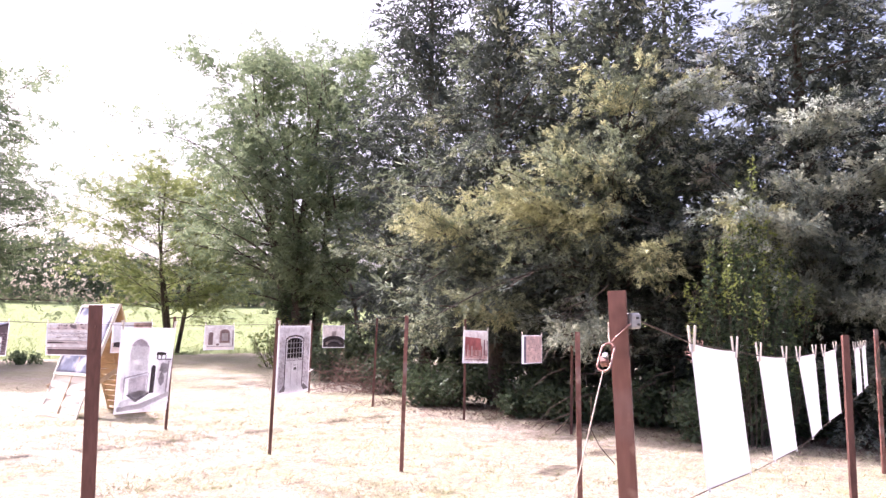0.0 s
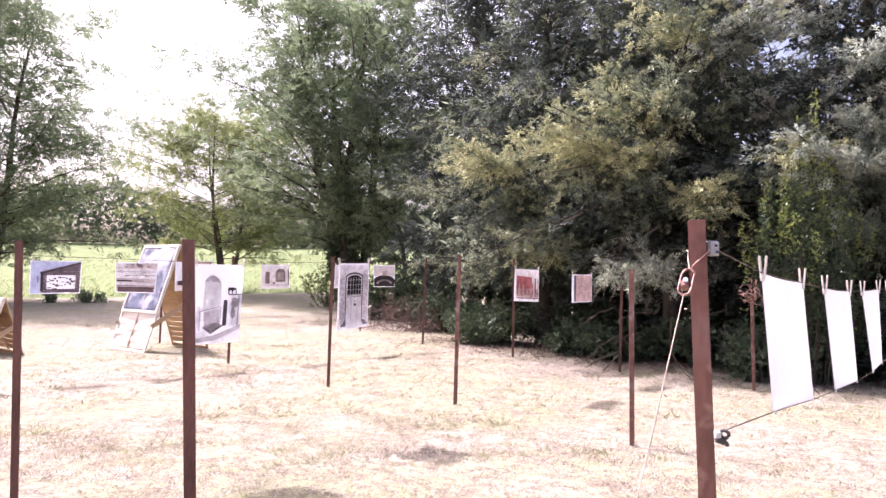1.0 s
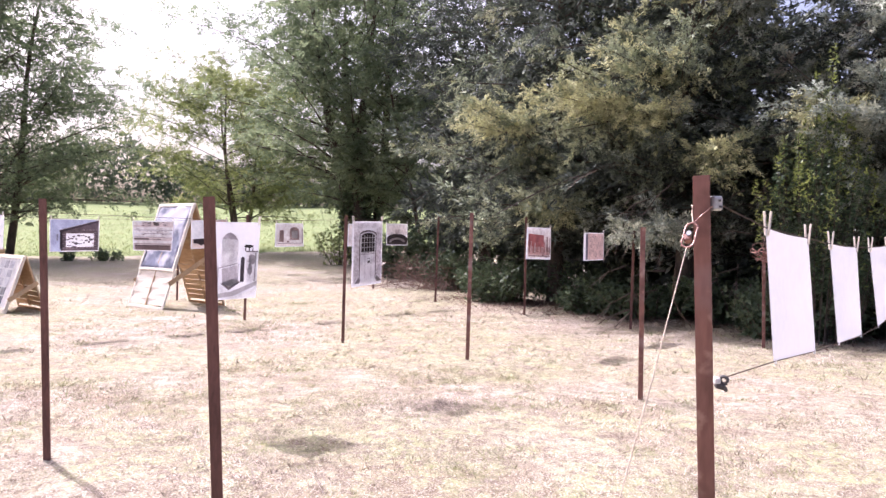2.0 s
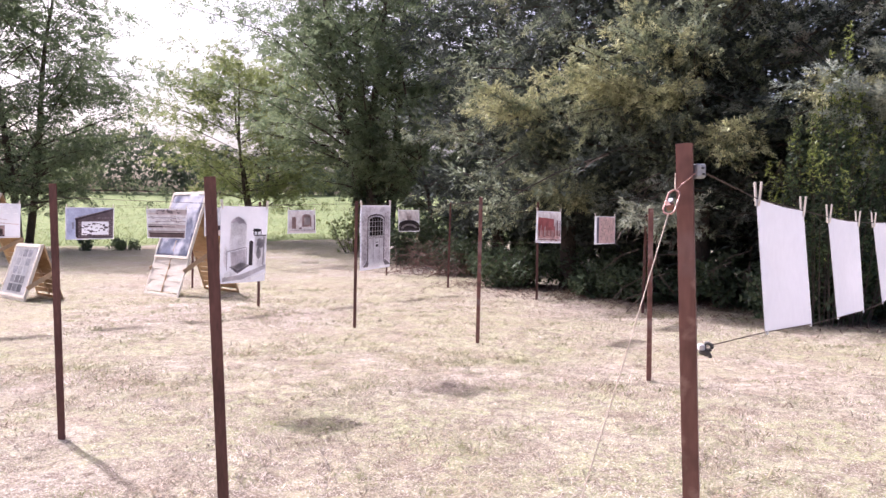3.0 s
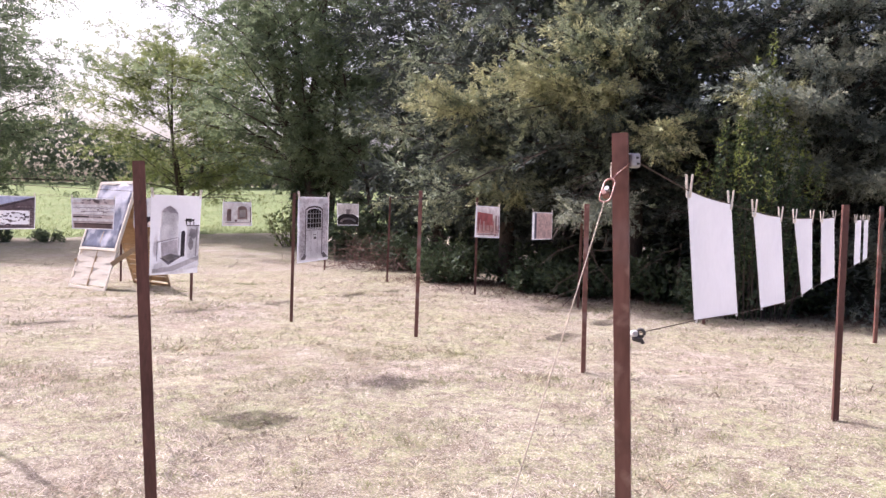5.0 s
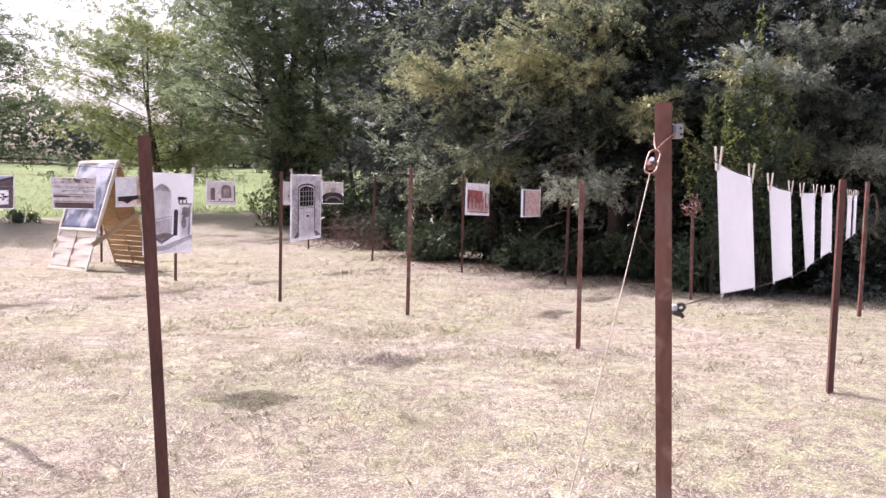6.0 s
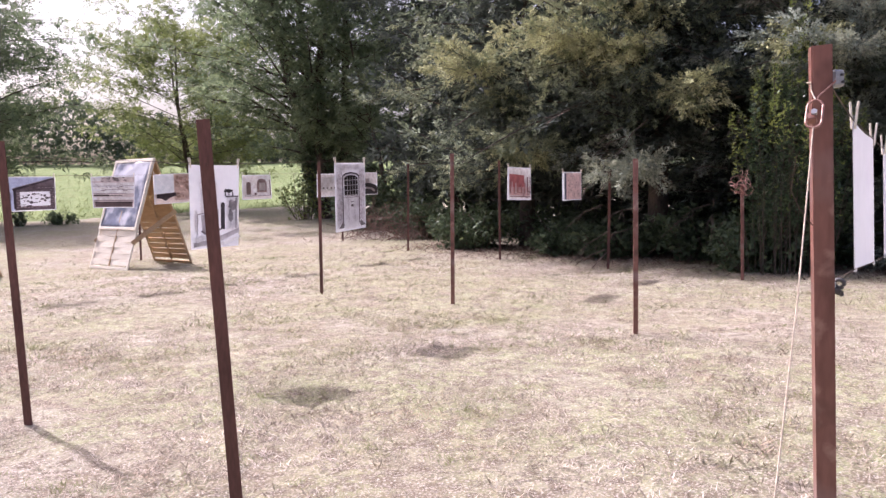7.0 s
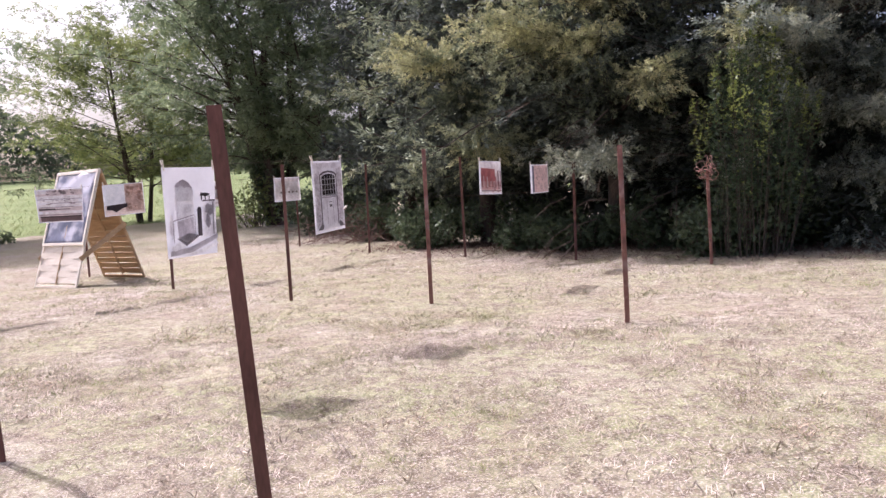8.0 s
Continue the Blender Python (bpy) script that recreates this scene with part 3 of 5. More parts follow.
GREY, PALE, MID, INKY = (0.55, 0.51, 0.52), (0.68, 0.64, 0.65), (0.33, 0.30, 0.31), (0.07, 0.06, 0.065)
photograph((-2.686, 4.457, 1.51), (-2.54, 4.893, 1.515), (-2.553, 4.855, 0.908), (-2.69, 4.447, 0.91), "black and white photograph of a stone fountain in a wall niche", [
    ("niche", (0.80, 0.77, 0.79), [arch(0.19, 0.14, 0.55, 0.58)]),
    ("niche_shadow", (0.52, 0.48, 0.51), [[(0.19, 0.22), (0.25, 0.17), (0.36, 0.13), (0.46, 0.17), (0.54, 0.24), (0.44, 0.22), (0.36, 0.235), (0.28, 0.22)]]),
    ("stain", (0.72, 0.69, 0.71), [rough_blob(0.34, 0.30, 0.14, 0.09, 61, 16), rough_blob(0.10, 0.64, 0.05, 0.14, 62, 16), rough_blob(0.42, 0.46, 0.08, 0.05, 63, 16)]),
    ("basin_edge", (0.40, 0.37, 0.39), [[(0.12, 0.585), (0.54, 0.53), (0.54, 0.54), (0.12, 0.60)], rect(0.12, 0.60, 0.135, 0.83), rect(0.545, 0.54, 0.56, 0.79)]),
    ("basin_shadow", (0.50, 0.47, 0.49), [[(0.20, 0.60), (0.53, 0.56), (0.54, 0.76), (0.38, 0.80), (0.22, 0.78)]]),
    ("step", (0.19, 0.17, 0.18), [[(0.18, 0.79), (0.45, 0.745), (0.62, 0.78), (0.36, 0.88)]]),
    ("step_top", (0.42, 0.40, 0.41), [[(0.20, 0.775), (0.42, 0.735), (0.60, 0.765), (0.36, 0.84)]]),
    ("doorway", INKY, [arch(0.595, 0.45, 0.68, 0.78)]),
    ("side_block", (0.76, 0.73, 0.75), [rect(0.71, 0.385, 0.97, 0.80)]),
    ("side_niche", (0.36, 0.34, 0.35), [rough_blob(0.84, 0.48, 0.10, 0.07, 64), rough_blob(0.80, 0.62, 0.06, 0.08, 65), rect(0.90, 0.40, 0.93, 0.78)]),
    ("shelf", (0.16, 0.14, 0.15), [rect(0.69, 0.375, 0.96, 0.392)]),
    ("ornament", (0.04, 0.035, 0.035), [rough_blob(0.76, 0.315, 0.10, 0.022, 3), rect(0.67, 0.29, 0.695, 0.375), rect(0.75, 0.33, 0.77, 0.375), rect(0.83, 0.33, 0.85, 0.375)]),
    ("paving", (0.42, 0.40, 0.41), [[(0.02, 0.92), (0.40, 0.895), (0.985, 0.77), (0.985, 0.825), (0.45, 0.955), (0.02, 0.975)]]),
    ("paving_light", (0.68, 0.66, 0.68), [[(0.02, 0.875), (0.20, 0.83), (0.33, 0.885), (0.10, 0.925)], [(0.30, 0.985), (0.985, 0.865), (0.985, 0.90), (0.60, 0.985)]]),
])
photograph((-2.190, 5.940, 1.560), (-2.050, 6.360, 1.572), (-2.053, 6.350, 0.957), (-2.192, 5.935, 0.933), "black and white photograph of an old door with a grille", [
    ("wall", (0.82, 0.77, 0.79), [rect(0.03, 0.02, 0.98, 0.98)]),
    ("jamb", (0.66, 0.62, 0.63), [rect(0.79, 0.10, 0.97, 0.94), rect(0.05, 0.12, 0.21, 0.94), rect(0.05, 0.03, 0.97, 0.10)]),
    ("rubble", (0.52, 0.48, 0.49), [rough_blob((0.82, 0.87, 0.93, 0.08, 0.14, 0.19)[i % 6] + 0.012 * math.sin(9 * i), 0.13 + 0.036 * (i // 3) + 0.02 * math.sin(5 * i), 0.024, 0.012 + 0.008 * (i % 3), i + 20, 8) for i in range(66)]),
    ("door_leaf", (0.76, 0.72, 0.74), [[(0.23, 0.90), (0.23, 0.19), (0.33, 0.155), (0.50, 0.14), (0.67, 0.155), (0.77, 0.19), (0.77, 0.90)]]),
    ("outline", (0.13, 0.11, 0.115), [rect(0.215, 0.19, 0.245, 0.90), rect(0.755, 0.19, 0.78, 0.90), [(0.22, 0.19), (0.33, 0.15), (0.50, 0.135), (0.67, 0.15), (0.78, 0.19), (0.78, 0.215), (0.67, 0.175), (0.50, 0.16), (0.33, 0.175), (0.22, 0.215)]]),
    ("dark_opening", (0.045, 0.038, 0.038), [[(0.28, 0.49), (0.28, 0.22), (0.38, 0.19), (0.50, 0.18), (0.62, 0.19), (0.72, 0.22), (0.72, 0.49)]]),
    ("grille_bar", (0.66, 0.62, 0.62), [rect(0.28 + 0.088 * i, 0.21, 0.297 + 0.088 * i, 0.49) for i in range(1, 5)] + [rect(0.28, 0.25 + 0.075 * i, 0.72, 0.26 + 0.075 * i) for i in range(4)]),
    ("panel_line", (0.34, 0.31, 0.32), [rect(0.40, 0.53, 0.41, 0.88), rect(0.60, 0.53, 0.61, 0.88), rect(0.25, 0.505, 0.75, 0.515)]),
    ("letter_box", (0.74, 0.72, 0.72), [rect(0.45, 0.55, 0.58, 0.605)]),
    ("knocker", (0.10, 0.09, 0.09), [rect(0.47, 0.575, 0.56, 0.585), rect(0.48, 0.615, 0.56, 0.65)]),
    ("skirting", (0.20, 0.18, 0.18), [[(0.06, 0.95), (0.20, 0.86), (0.25, 0.90), (0.22, 0.955)], [(0.97, 0.95), (0.80, 0.86), (0.75, 0.90), (0.80, 0.955)]]),
    ("step", (0.68, 0.65, 0.65), [[(0.22, 0.955), (0.30, 0.895), (0.70, 0.89), (0.79, 0.945)]]),
])
photograph((-1.072, 9.285, 1.588), (-0.835, 9.995, 1.588), (-0.835, 9.995, 1.128), (-1.08, 9.265, 1.15), "colour photograph of a red building front", [
    ("plaster", (0.72, 0.62, 0.60), [rect(0.05, 0.03, 0.97, 0.97)]),
    ("red_wall", (0.46, 0.18, 0.18), [[(0.07, 0.20), (0.70, 0.24), (0.70, 0.60), (0.07, 0.60)]]),
    ("lower_wall", (0.60, 0.42, 0.40), [rect(0.07, 0.60, 0.95, 0.86)]),
    ("red_pillar", (0.44, 0.20, 0.20), [rect(0.10 + 0.15 * i, 0.46, 0.14 + 0.15 * i, 0.78) for i in range(5)]),
    ("pale_trim", (0.72, 0.60, 0.58), [rect(0.16, 0.44, 0.19, 0.76), rect(0.31, 0.48, 0.35, 0.80), rect(0.74, 0.26, 0.78, 0.80), rect(0.88, 0.26, 0.91, 0.80)]),
    ("shutter", (0.24, 0.14, 0.15), [rect(0.80, 0.28, 0.85, 0.74), rect(0.93, 0.30, 0.96, 0.80)]),
    ("street_dirt", (0.36, 0.22, 0.22), blots(16, 0.10, 0.74, 0.90, 0.92, 0.05, 0.014, 15)),
    ("street", (0.30, 0.17, 0.17), [rect(0.07, 0.88, 0.95, 0.91)]),
])
photograph((-0.452, 11.135, 1.545), (-0.178, 11.96, 1.55), (-0.178, 11.96, 1.09), (-0.452, 11.135, 1.09), "faded pinkish photograph of a peeling plaster wall", [
    ("plaster", (0.56, 0.42, 0.38), [rect(0.20, 0.03, 0.98, 0.97)]),
    ("shadow_edge", (0.13, 0.12, 0.15), [rect(0.10, 0.04, 0.20, 0.96)]),
    ("stain", (0.30, 0.22, 0.21), blots(30, 0.26, 0.10, 0.94, 0.92, 0.022, 0.016, 44)),
])
photograph((-8.22, 8.29, 1.605), (-7.94, 8.99, 1.615), (-7.95, 8.98, 1.11), (-8.22, 8.29, 1.10), "photograph of a stone hut wall with a poster under blue sky", [
    ("sky", (0.50, 0.54, 0.74), [[(0.02, 0.02), (0.98, 0.02), (0.98, 0.05), (0.20, 0.36), (0.22, 0.98), (0.02, 0.98)]]),
    ("stone_wall", (0.17, 0.135, 0.145), [[(0.22, 0.37), (0.98, 0.07), (0.98, 0.44), (0.22, 0.44)], rect(0.22, 0.44, 0.32, 0.97), rect(0.89, 0.44, 0.98, 0.97), rect(0.32, 0.86, 0.89, 0.97)]),
    ("stonework", (0.36, 0.30, 0.31), [rough_blob(0.27 + 0.068 * (i % 11) + 0.03 * (i // 11 % 2), 0.33 + 0.07 * (i // 11), 0.030, 0.016, i, 7) for i in range(99) if 0.36 + 0.07 * (i // 11) > 0.47 - 0.022 * (i % 11) and not (1 <= i // 11 <= 7 and 1 <= i % 11 <= 8)]),
    ("roof_edge", (0.10, 0.08, 0.09), [[(0.18, 0.34), (0.98, 0.03), (0.98, 0.08), (0.20, 0.41)], rect(0.20, 0.38, 0.245, 0.92)]),
    ("roof_light", (0.46, 0.42, 0.45), [[(0.20, 0.315), (0.98, 0.015), (0.98, 0.03), (0.20, 0.345)]]),
    ("drawing", (0.12, 0.10, 0.11), [rough_blob(0.37 + 0.085 * (i % 6) + 0.03 * math.sin(7 * i), 0.53 + 0.10 * (i // 6) + 0.03 * math.cos(5 * i), 0.02 + 0.035 * (i % 4) / 3, 0.014 + 0.024 * (i % 3) / 2, i + 50, 9) for i in range(20)]),
    ("window_slit", (0.30, 0.30, 0.36), [rect(0.13, 0.46, 0.16, 0.66)]),
])
photograph((-7.74, 9.49, 1.615), (-7.46, 10.19, 1.63), (-7.475, 10.15, 1.10), (-7.735, 9.51, 1.12), "sepia photograph of weathered wooden planks", [
    ("board_wall", (0.58, 0.51, 0.49), [rect(0.02, 0.14, 0.98, 0.20), rect(0.22, 0.03, 0.98, 0.14), rect(0.02, 0.54, 0.98, 0.66), rect(0.02, 0.74, 0.98, 0.97)]),
    ("light_board", (0.72, 0.66, 0.63), [rect(0.03, 0.20, 0.97, 0.29), rect(0.03, 0.33, 0.90, 0.41), rect(0.03, 0.45, 0.97, 0.52), rect(0.10, 0.66, 0.97, 0.74), rect(0.03, 0.05, 0.22, 0.14)]),
    ("grey_board", (0.30, 0.26, 0.26), [rect(0.03, 0.295, 0.97, 0.315), rect(0.30, 0.415, 0.97, 0.435), rect(0.03, 0.53, 0.80, 0.55), rect(0.03, 0.76, 0.97, 0.78)]),
    ("board_gap", (0.10, 0.08, 0.08), [rect(0.03, 0.58, 0.38, 0.63), rect(0.38, 0.60, 0.70, 0.62), rect(0.04, 0.81, 0.96, 0.84)]),
    ("low_board", (0.22, 0.17, 0.165), [rect(0.05, 0.84, 0.95, 0.97)]),
    ("scratch", (0.26, 0.22, 0.22), blots(26, 0.22, 0.04, 0.80, 0.17, 0.030, 0.022, 33) + blots(16, 0.10, 0.24, 0.85, 0.46, 0.04, 0.012, 66)),
])
photograph((-6.64, 12.24, 1.66), (-6.38, 12.91, 1.67), (-6.37, 12.92, 1.19), (-6.65, 12.24, 1.18), "sepia photograph of a chapel front with a small door", [
    ("facade", (0.74, 0.65, 0.62), [rect(0.03, 0.04, 0.97, 0.86)]),
    ("paving", (0.62, 0.57, 0.55), [rect(0.03, 0.87, 0.97, 0.97)]),
    ("door", (0.30, 0.22, 0.21), [arch(0.14, 0.28, 0.29, 0.80)]),
    ("surround", (0.38, 0.29, 0.27), [arch(0.50, 0.16, 0.84, 0.72)]),
    ("window", (0.85, 0.80, 0.78), [rect(0.57, 0.32, 0.78, 0.64)]),
    ("shadow_line", (0.20, 0.14, 0.14), [rect(0.93, 0.20, 0.97, 0.86), rect(0.40, 0.74, 0.48, 0.82), rect(0.08, 0.845, 0.92, 0.865)]),
])
photograph((-5.43, 15.28, 1.74), (-5.14, 16.0, 1.75), (-5.14, 16.0, 1.22), (-5.42, 15.3, 1.22), "photograph of a stone arch with pale sky above", [
    ("sky", (0.62, 0.58, 0.56), [rect(0.03, 0.03, 0.97, 0.52)]),
    ("arch_ring", (0.06, 0.05, 0.05), [[(0.02, 0.78)] + [(0.5 - 0.5 * math.cos(math.pi * i / 10), 0.72 - 0.26 * math.sin(math.pi * i / 10)) for i in range(11)] + [(0.97, 0.97), (0.02, 0.97)]]),
    ("arch_light", (0.48, 0.44, 0.43), [[(0.10, 0.86)] + [(0.5 - 0.38 * math.cos(math.pi * i / 10), 0.84 - 0.20 * math.sin(math.pi * i / 10)) for i in range(11)] + [(0.78, 0.84)] + [(0.5 + 0.28 * math.cos(math.pi * i / 10), 0.86 - 0.13 * math.sin(math.pi * i / 10)) for i in range(11)]]),
    ("plaque", (0.45, 0.40, 0.39), [rect(0.40, 0.26, 0.60, 0.48)]),
])
photograph((-5.89, 14.11, 1.70), (-5.6, 14.86, 1.715), (-5.6, 14.86, 1.20), (-5.9, 14.1, 1.19), "pale grey photograph of a plaster wall with a low band", [
    ("wall", (0.62, 0.58, 0.56), [rect(0.03, 0.04, 0.97, 0.97)]),
    ("pale_field", (0.80, 0.76, 0.73), [rect(0.12, 0.18, 0.90, 0.72)]),
    ("wall_mark", (0.25, 0.22, 0.21), [rough_blob(0.25 + 0.15 * i, 0.62, 0.04, 0.05, i + 9, 8) for i in range(5)]),
])
photograph((-7.34, 10.50, 1.655), (-7.06, 11.20, 1.69), (-7.06, 11.20, 1.17), (-7.34, 10.50, 1.14), "photograph of a white panel beside a rough brown wall", [
    ("brown_wall", (0.50, 0.38, 0.32), [rect(0.52, 0.02, 0.98, 0.90)]),
    ("pale_ground", (0.66, 0.56, 0.51), [[(0.02, 0.66), (0.52, 0.66), (0.52, 0.90), (0.98, 0.90), (0.98, 0.98), (0.02, 0.98)]]),
    ("white_panel", (0.80, 0.84, 0.86), [rect(0.04, 0.05, 0.52, 0.64)]),
    ("dark_ledge", (0.08, 0.065, 0.07), [[(0.06, 0.66), (0.56, 0.63), (0.56, 0.74), (0.40, 0.80), (0.28, 0.90), (0.18, 0.82), (0.06, 0.80)]]),
    ("rubble", (0.38, 0.27, 0.22), blots(26, 0.57, 0.07, 0.94, 0.84, 0.035, 0.045, 70)),
    ("rubble_light", (0.64, 0.52, 0.46), blots(24, 0.57, 0.07, 0.94, 0.84, 0.03, 0.03, 120)),
])
photograph((-8.75, 6.98, 1.645), (-8.45, 7.72, 1.64), (-8.46, 7.71, 1.14), (-8.75, 6.98, 1.14), "pale photograph of a white wall with a dark balcony", [
    ("cloudy_band", (0.72, 0.72, 0.76), [rect(0.58, 0.09, 0.94, 0.12), rect(0.62, 0.15, 0.97, 0.175), rect(0.55, 0.21, 0.90, 0.235), rect(0.66, 0.27, 0.95, 0.30), rect(0.06, 0.20, 0.30, 0.24)]),
    ("oval_opening", (0.05, 0.045, 0.05), [rough_blob(0.45, 0.14, 0.10, 0.07, 5)]),
    ("ledge", (0.52, 0.42, 0.40), [[(0.05, 0.38), (0.50, 0.41), (0.78, 0.47), (0.78, 0.485), (0.50, 0.43), (0.05, 0.40)], [(0.60, 0.55), (0.97, 0.60), (0.97, 0.62), (0.60, 0.57)]]),
    ("balcony", (0.34, 0.25, 0.24), [rect(0.04, 0.64, 0.74, 0.95)]),
    ("balcony_shadow", (0.08, 0.06, 0.06), [rect(0.06 + 0.075 * i, 0.74, 0.105 + 0.075 * i, 0.90) for i in range(9)] + [rect(0.04, 0.91, 0.74, 0.95)]),
    ("street", (0.55, 0.50, 0.52), [rect(0.40, 0.955, 0.97, 0.975)]),
])


pin((-2.05, 6.355, 1.14), 1.25, 1.15)


# ---- fittings of the thick end post ----
def end_post_fittings():
    bm = bmesh.new()
    box(bm, (0, 0, 0), (0.026, 0.024, 0.034), Matrix.Rotation(0.4, 3, "Z"), 0.004)
    ob = base("wire_insulator", (0.598, 1.690, 1.508), "small grey metal wire holder on the steel post", "insulator")
    part("body", finish(bm, "body", GALV), ob)
    for k, (x, z) in enumerate(((0.006, 0.006), (0.008, -0.008))):
        bm = bmesh.new()
        box(bm, (x + 0.002, -0.0125, z), (0.006, 0.004, 0.005), Matrix.Rotation(0.4, 3, "Z"), 0.001)
        part("slot", finish(bm, "slot", DARK), ob, "dark slot")
    link = base("wire_tensioner", (0.537, 1.603, 1.432), "reddish oval wire tensioner hanging on the end post", "tensioner")
    link.rotation_euler = Vector((0.22, 0.60, 0.77)).to_track_quat("Z", "Y").to_euler()
    loop = []
    for i in range(29):
        a = 2 * math.pi * i / 28
        z = 0.014 * math.sin(a) + (0.020 if math.sin(a) >= 0 else -0.020)
        loop.append((Vector((0.0135 * math.cos(a), 0.002 * math.sin(a), z)), 0.0024))
    loop.append(loop[0])
    part("oval_link", tube_mesh("oval_link", [loop], OXIDE, 8), link, "pale red oval ring")
    bm = bmesh.new()
    box(bm, (0.005, -0.007, -0.004), (0.017, 0.018, 0.020), Matrix.Rotation(0.3, 3, "Y"), 0.003)
    part("ratchet", finish(bm, "ratchet", RUST_RED), link)
    bm = bmesh.new()
    bmesh.ops.create_cone(bm, cap_ends=True, segments=6, radius1=0.0062, radius2=0.0055, depth=0.010, matrix=Matrix.Translation((0.000, 0.004, 0.000)) @ Matrix.Rotation(1.4, 4, "X"))
    part("bolt_head", finish(bm, "bolt_head", STEEL), link, "bright bolt head")
    wire([(0.545, 1.622, 1.458), (0.5445, 1.655, 1.482), (0.5455, 1.664, 1.500), (0.5455, 1.690, 1.503)], 0.0017, "pale knotted string holding the tensioner to the post", ROPE, 0.0, "knotted_string", "string")
    wire([(0.546, 1.622, 1.458), (0.556, 1.648, 1.470), (0.588, 1.655, 1.500)], 0.0017, "rusty tie wire holding the tensioner to the post", OXIDE, 0.0, "tie_wire", "wire")
    wire([(0.530, 1.582, 1.405), (0.452, 1.355, 1.12), (0.149, 0.558, 0.06)], 0.0014, "pale hemp guy rope from post to the ground", ROPE, 0.0, "guy_rope", "rope")
    bm = bmesh.new()
    box(bm, (0, 0, 0), (0.022, 0.022, 0.16), Matrix.Rotation(0.35, 3, "X"), 0.003)
    ob = tagged(new("tent_stake", finish(bm, "tent_stake", RUST)), "short iron stake holding the guy rope", "stake")
    ob.location = (0.145, 0.55, float(height(0.145, 0.55)) + 0.02)
    clamp = base("lower_wire_clamp", (0.622, 1.735, 1.075), "grey and black clamp for the lower wire on the post", "clamp")
    bm = bmesh.new()
    box(bm, (-0.008, 0, 0.010), (0.014, 0.018, 0.016), Matrix.Rotation(0.4, 3, "Z"), 0.003)
    part("plate", finish(bm, "plate", CLAMP), clamp, "pale plastic plate")
    ring = [(Vector((0.008 + 0.0085 * math.cos(a), -0.004 * math.cos(a), 0.012 + 0.0085 * math.sin(a))), 0.0042) for a in np.linspace(0, 6.2832, 17)]
    part("screw_ring", tube_mesh("screw_ring", [ring], DARK, 8), clamp, "black ring of the clamp")
    bm = bmesh.new()
    box(bm, (0.000, 0, -0.003), (0.026, 0.016, 0.014), Matrix.Rotation(0.25, 3, "Y"), 0.004)
    box(bm, (0.012, 0, -0.009), (0.009, 0.010, 0.012), Matrix.Rotation(-0.4, 3, "Y"), 0.002)
    part("jaw", finish(bm, "jaw", DARK), clamp, "black lower jaw")
    wire([(0.507, 1.60, 1.355), (0.505, 1.625, 1.287), (0.522, 1.635, 1.252), (0.553, 1.650, 1.215)], 0.0009, "loose end of thin wire at the post", WIRE, 0.0, "loose_wire", "wire")


end_post_fittings()


def wire_tangle():
    r = random.Random(4)
    lines = []
    for k in range(12):
        c = Vector((r.uniform(-0.08, 0.08), r.uniform(-0.05, 0.05), r.uniform(-0.16, 0.10)))
        ax = Matrix.Rotation(r.uniform(0, 3), 3, "X") @ Matrix.Rotation(r.uniform(0, 3), 3, "Y")
        rad = r.uniform(0.07, 0.17)
        lines.append([(c + ax @ Vector((rad * math.cos(a) * (1 + 0.2 * math.sin(3 * a)), rad * 0.7 * math.sin(a), 0.02 * math.sin(2 * a))), 0.0045) for a in np.linspace(0, 5.6, 18)])
    ob = tagged(new("wire_tangle", tube_mesh("wire_tangle", lines, OXIDE, 5)), "tangled coil of reddish wire on a post top", "wire coil")
    ob.location = (2.21, 11.28, 1.32)


wire_tangle()


# ---- A-frame display stands ----
def crumpled(m, w, lo, hi):
    """A loose poster with folds across it."""
    bm = bmesh.new()
    nx, nz = 14, 24
    g = []
    for side in (0, 1):
        for i in range(nz + 1):
            for j in range(nx + 1):
                x, z = -w + 2 * w * j / nx, lo + (hi - lo) * i / nz
                y = -0.030 + 0.030 * noise.noise(Vector((1.8 * x, 0.4, 3.4 * z - 2.2 * x))) + 0.016 * abs(noise.noise(Vector((3 * x + 2 * z, 1, 5 * z)))) + 0.008 * noise.noise(Vector((7 * x, 1, 8 * z)))
                g.append(bm.verts.new(m @ Vector((x, min(-0.016, y) + 0.004 * side, z))))
    k, off = nx + 1, (nx + 1) * (nz + 1)
    for o in (0, off):
        for i in range(nz):
            for j in range(nx):
                bm.faces.new([g[o + a] for a in (i * k + j, i * k + j + 1, (i + 1) * k + j + 1, (i + 1) * k + j)])
    rim = list(range(k)) + [i * k + nx for i in range(1, nz + 1)] + [nz * k + j for j in range(nx - 1, -1, -1)] + [i * k for i in range(nz - 1, 0, -1)]
    for a, b in zip(rim, rim[1:] + rim[:1]):
        bm.faces.new((g[a], g[b], g[off + b], g[off + a]))
    return finish(bm, "poster", FOIL, True)


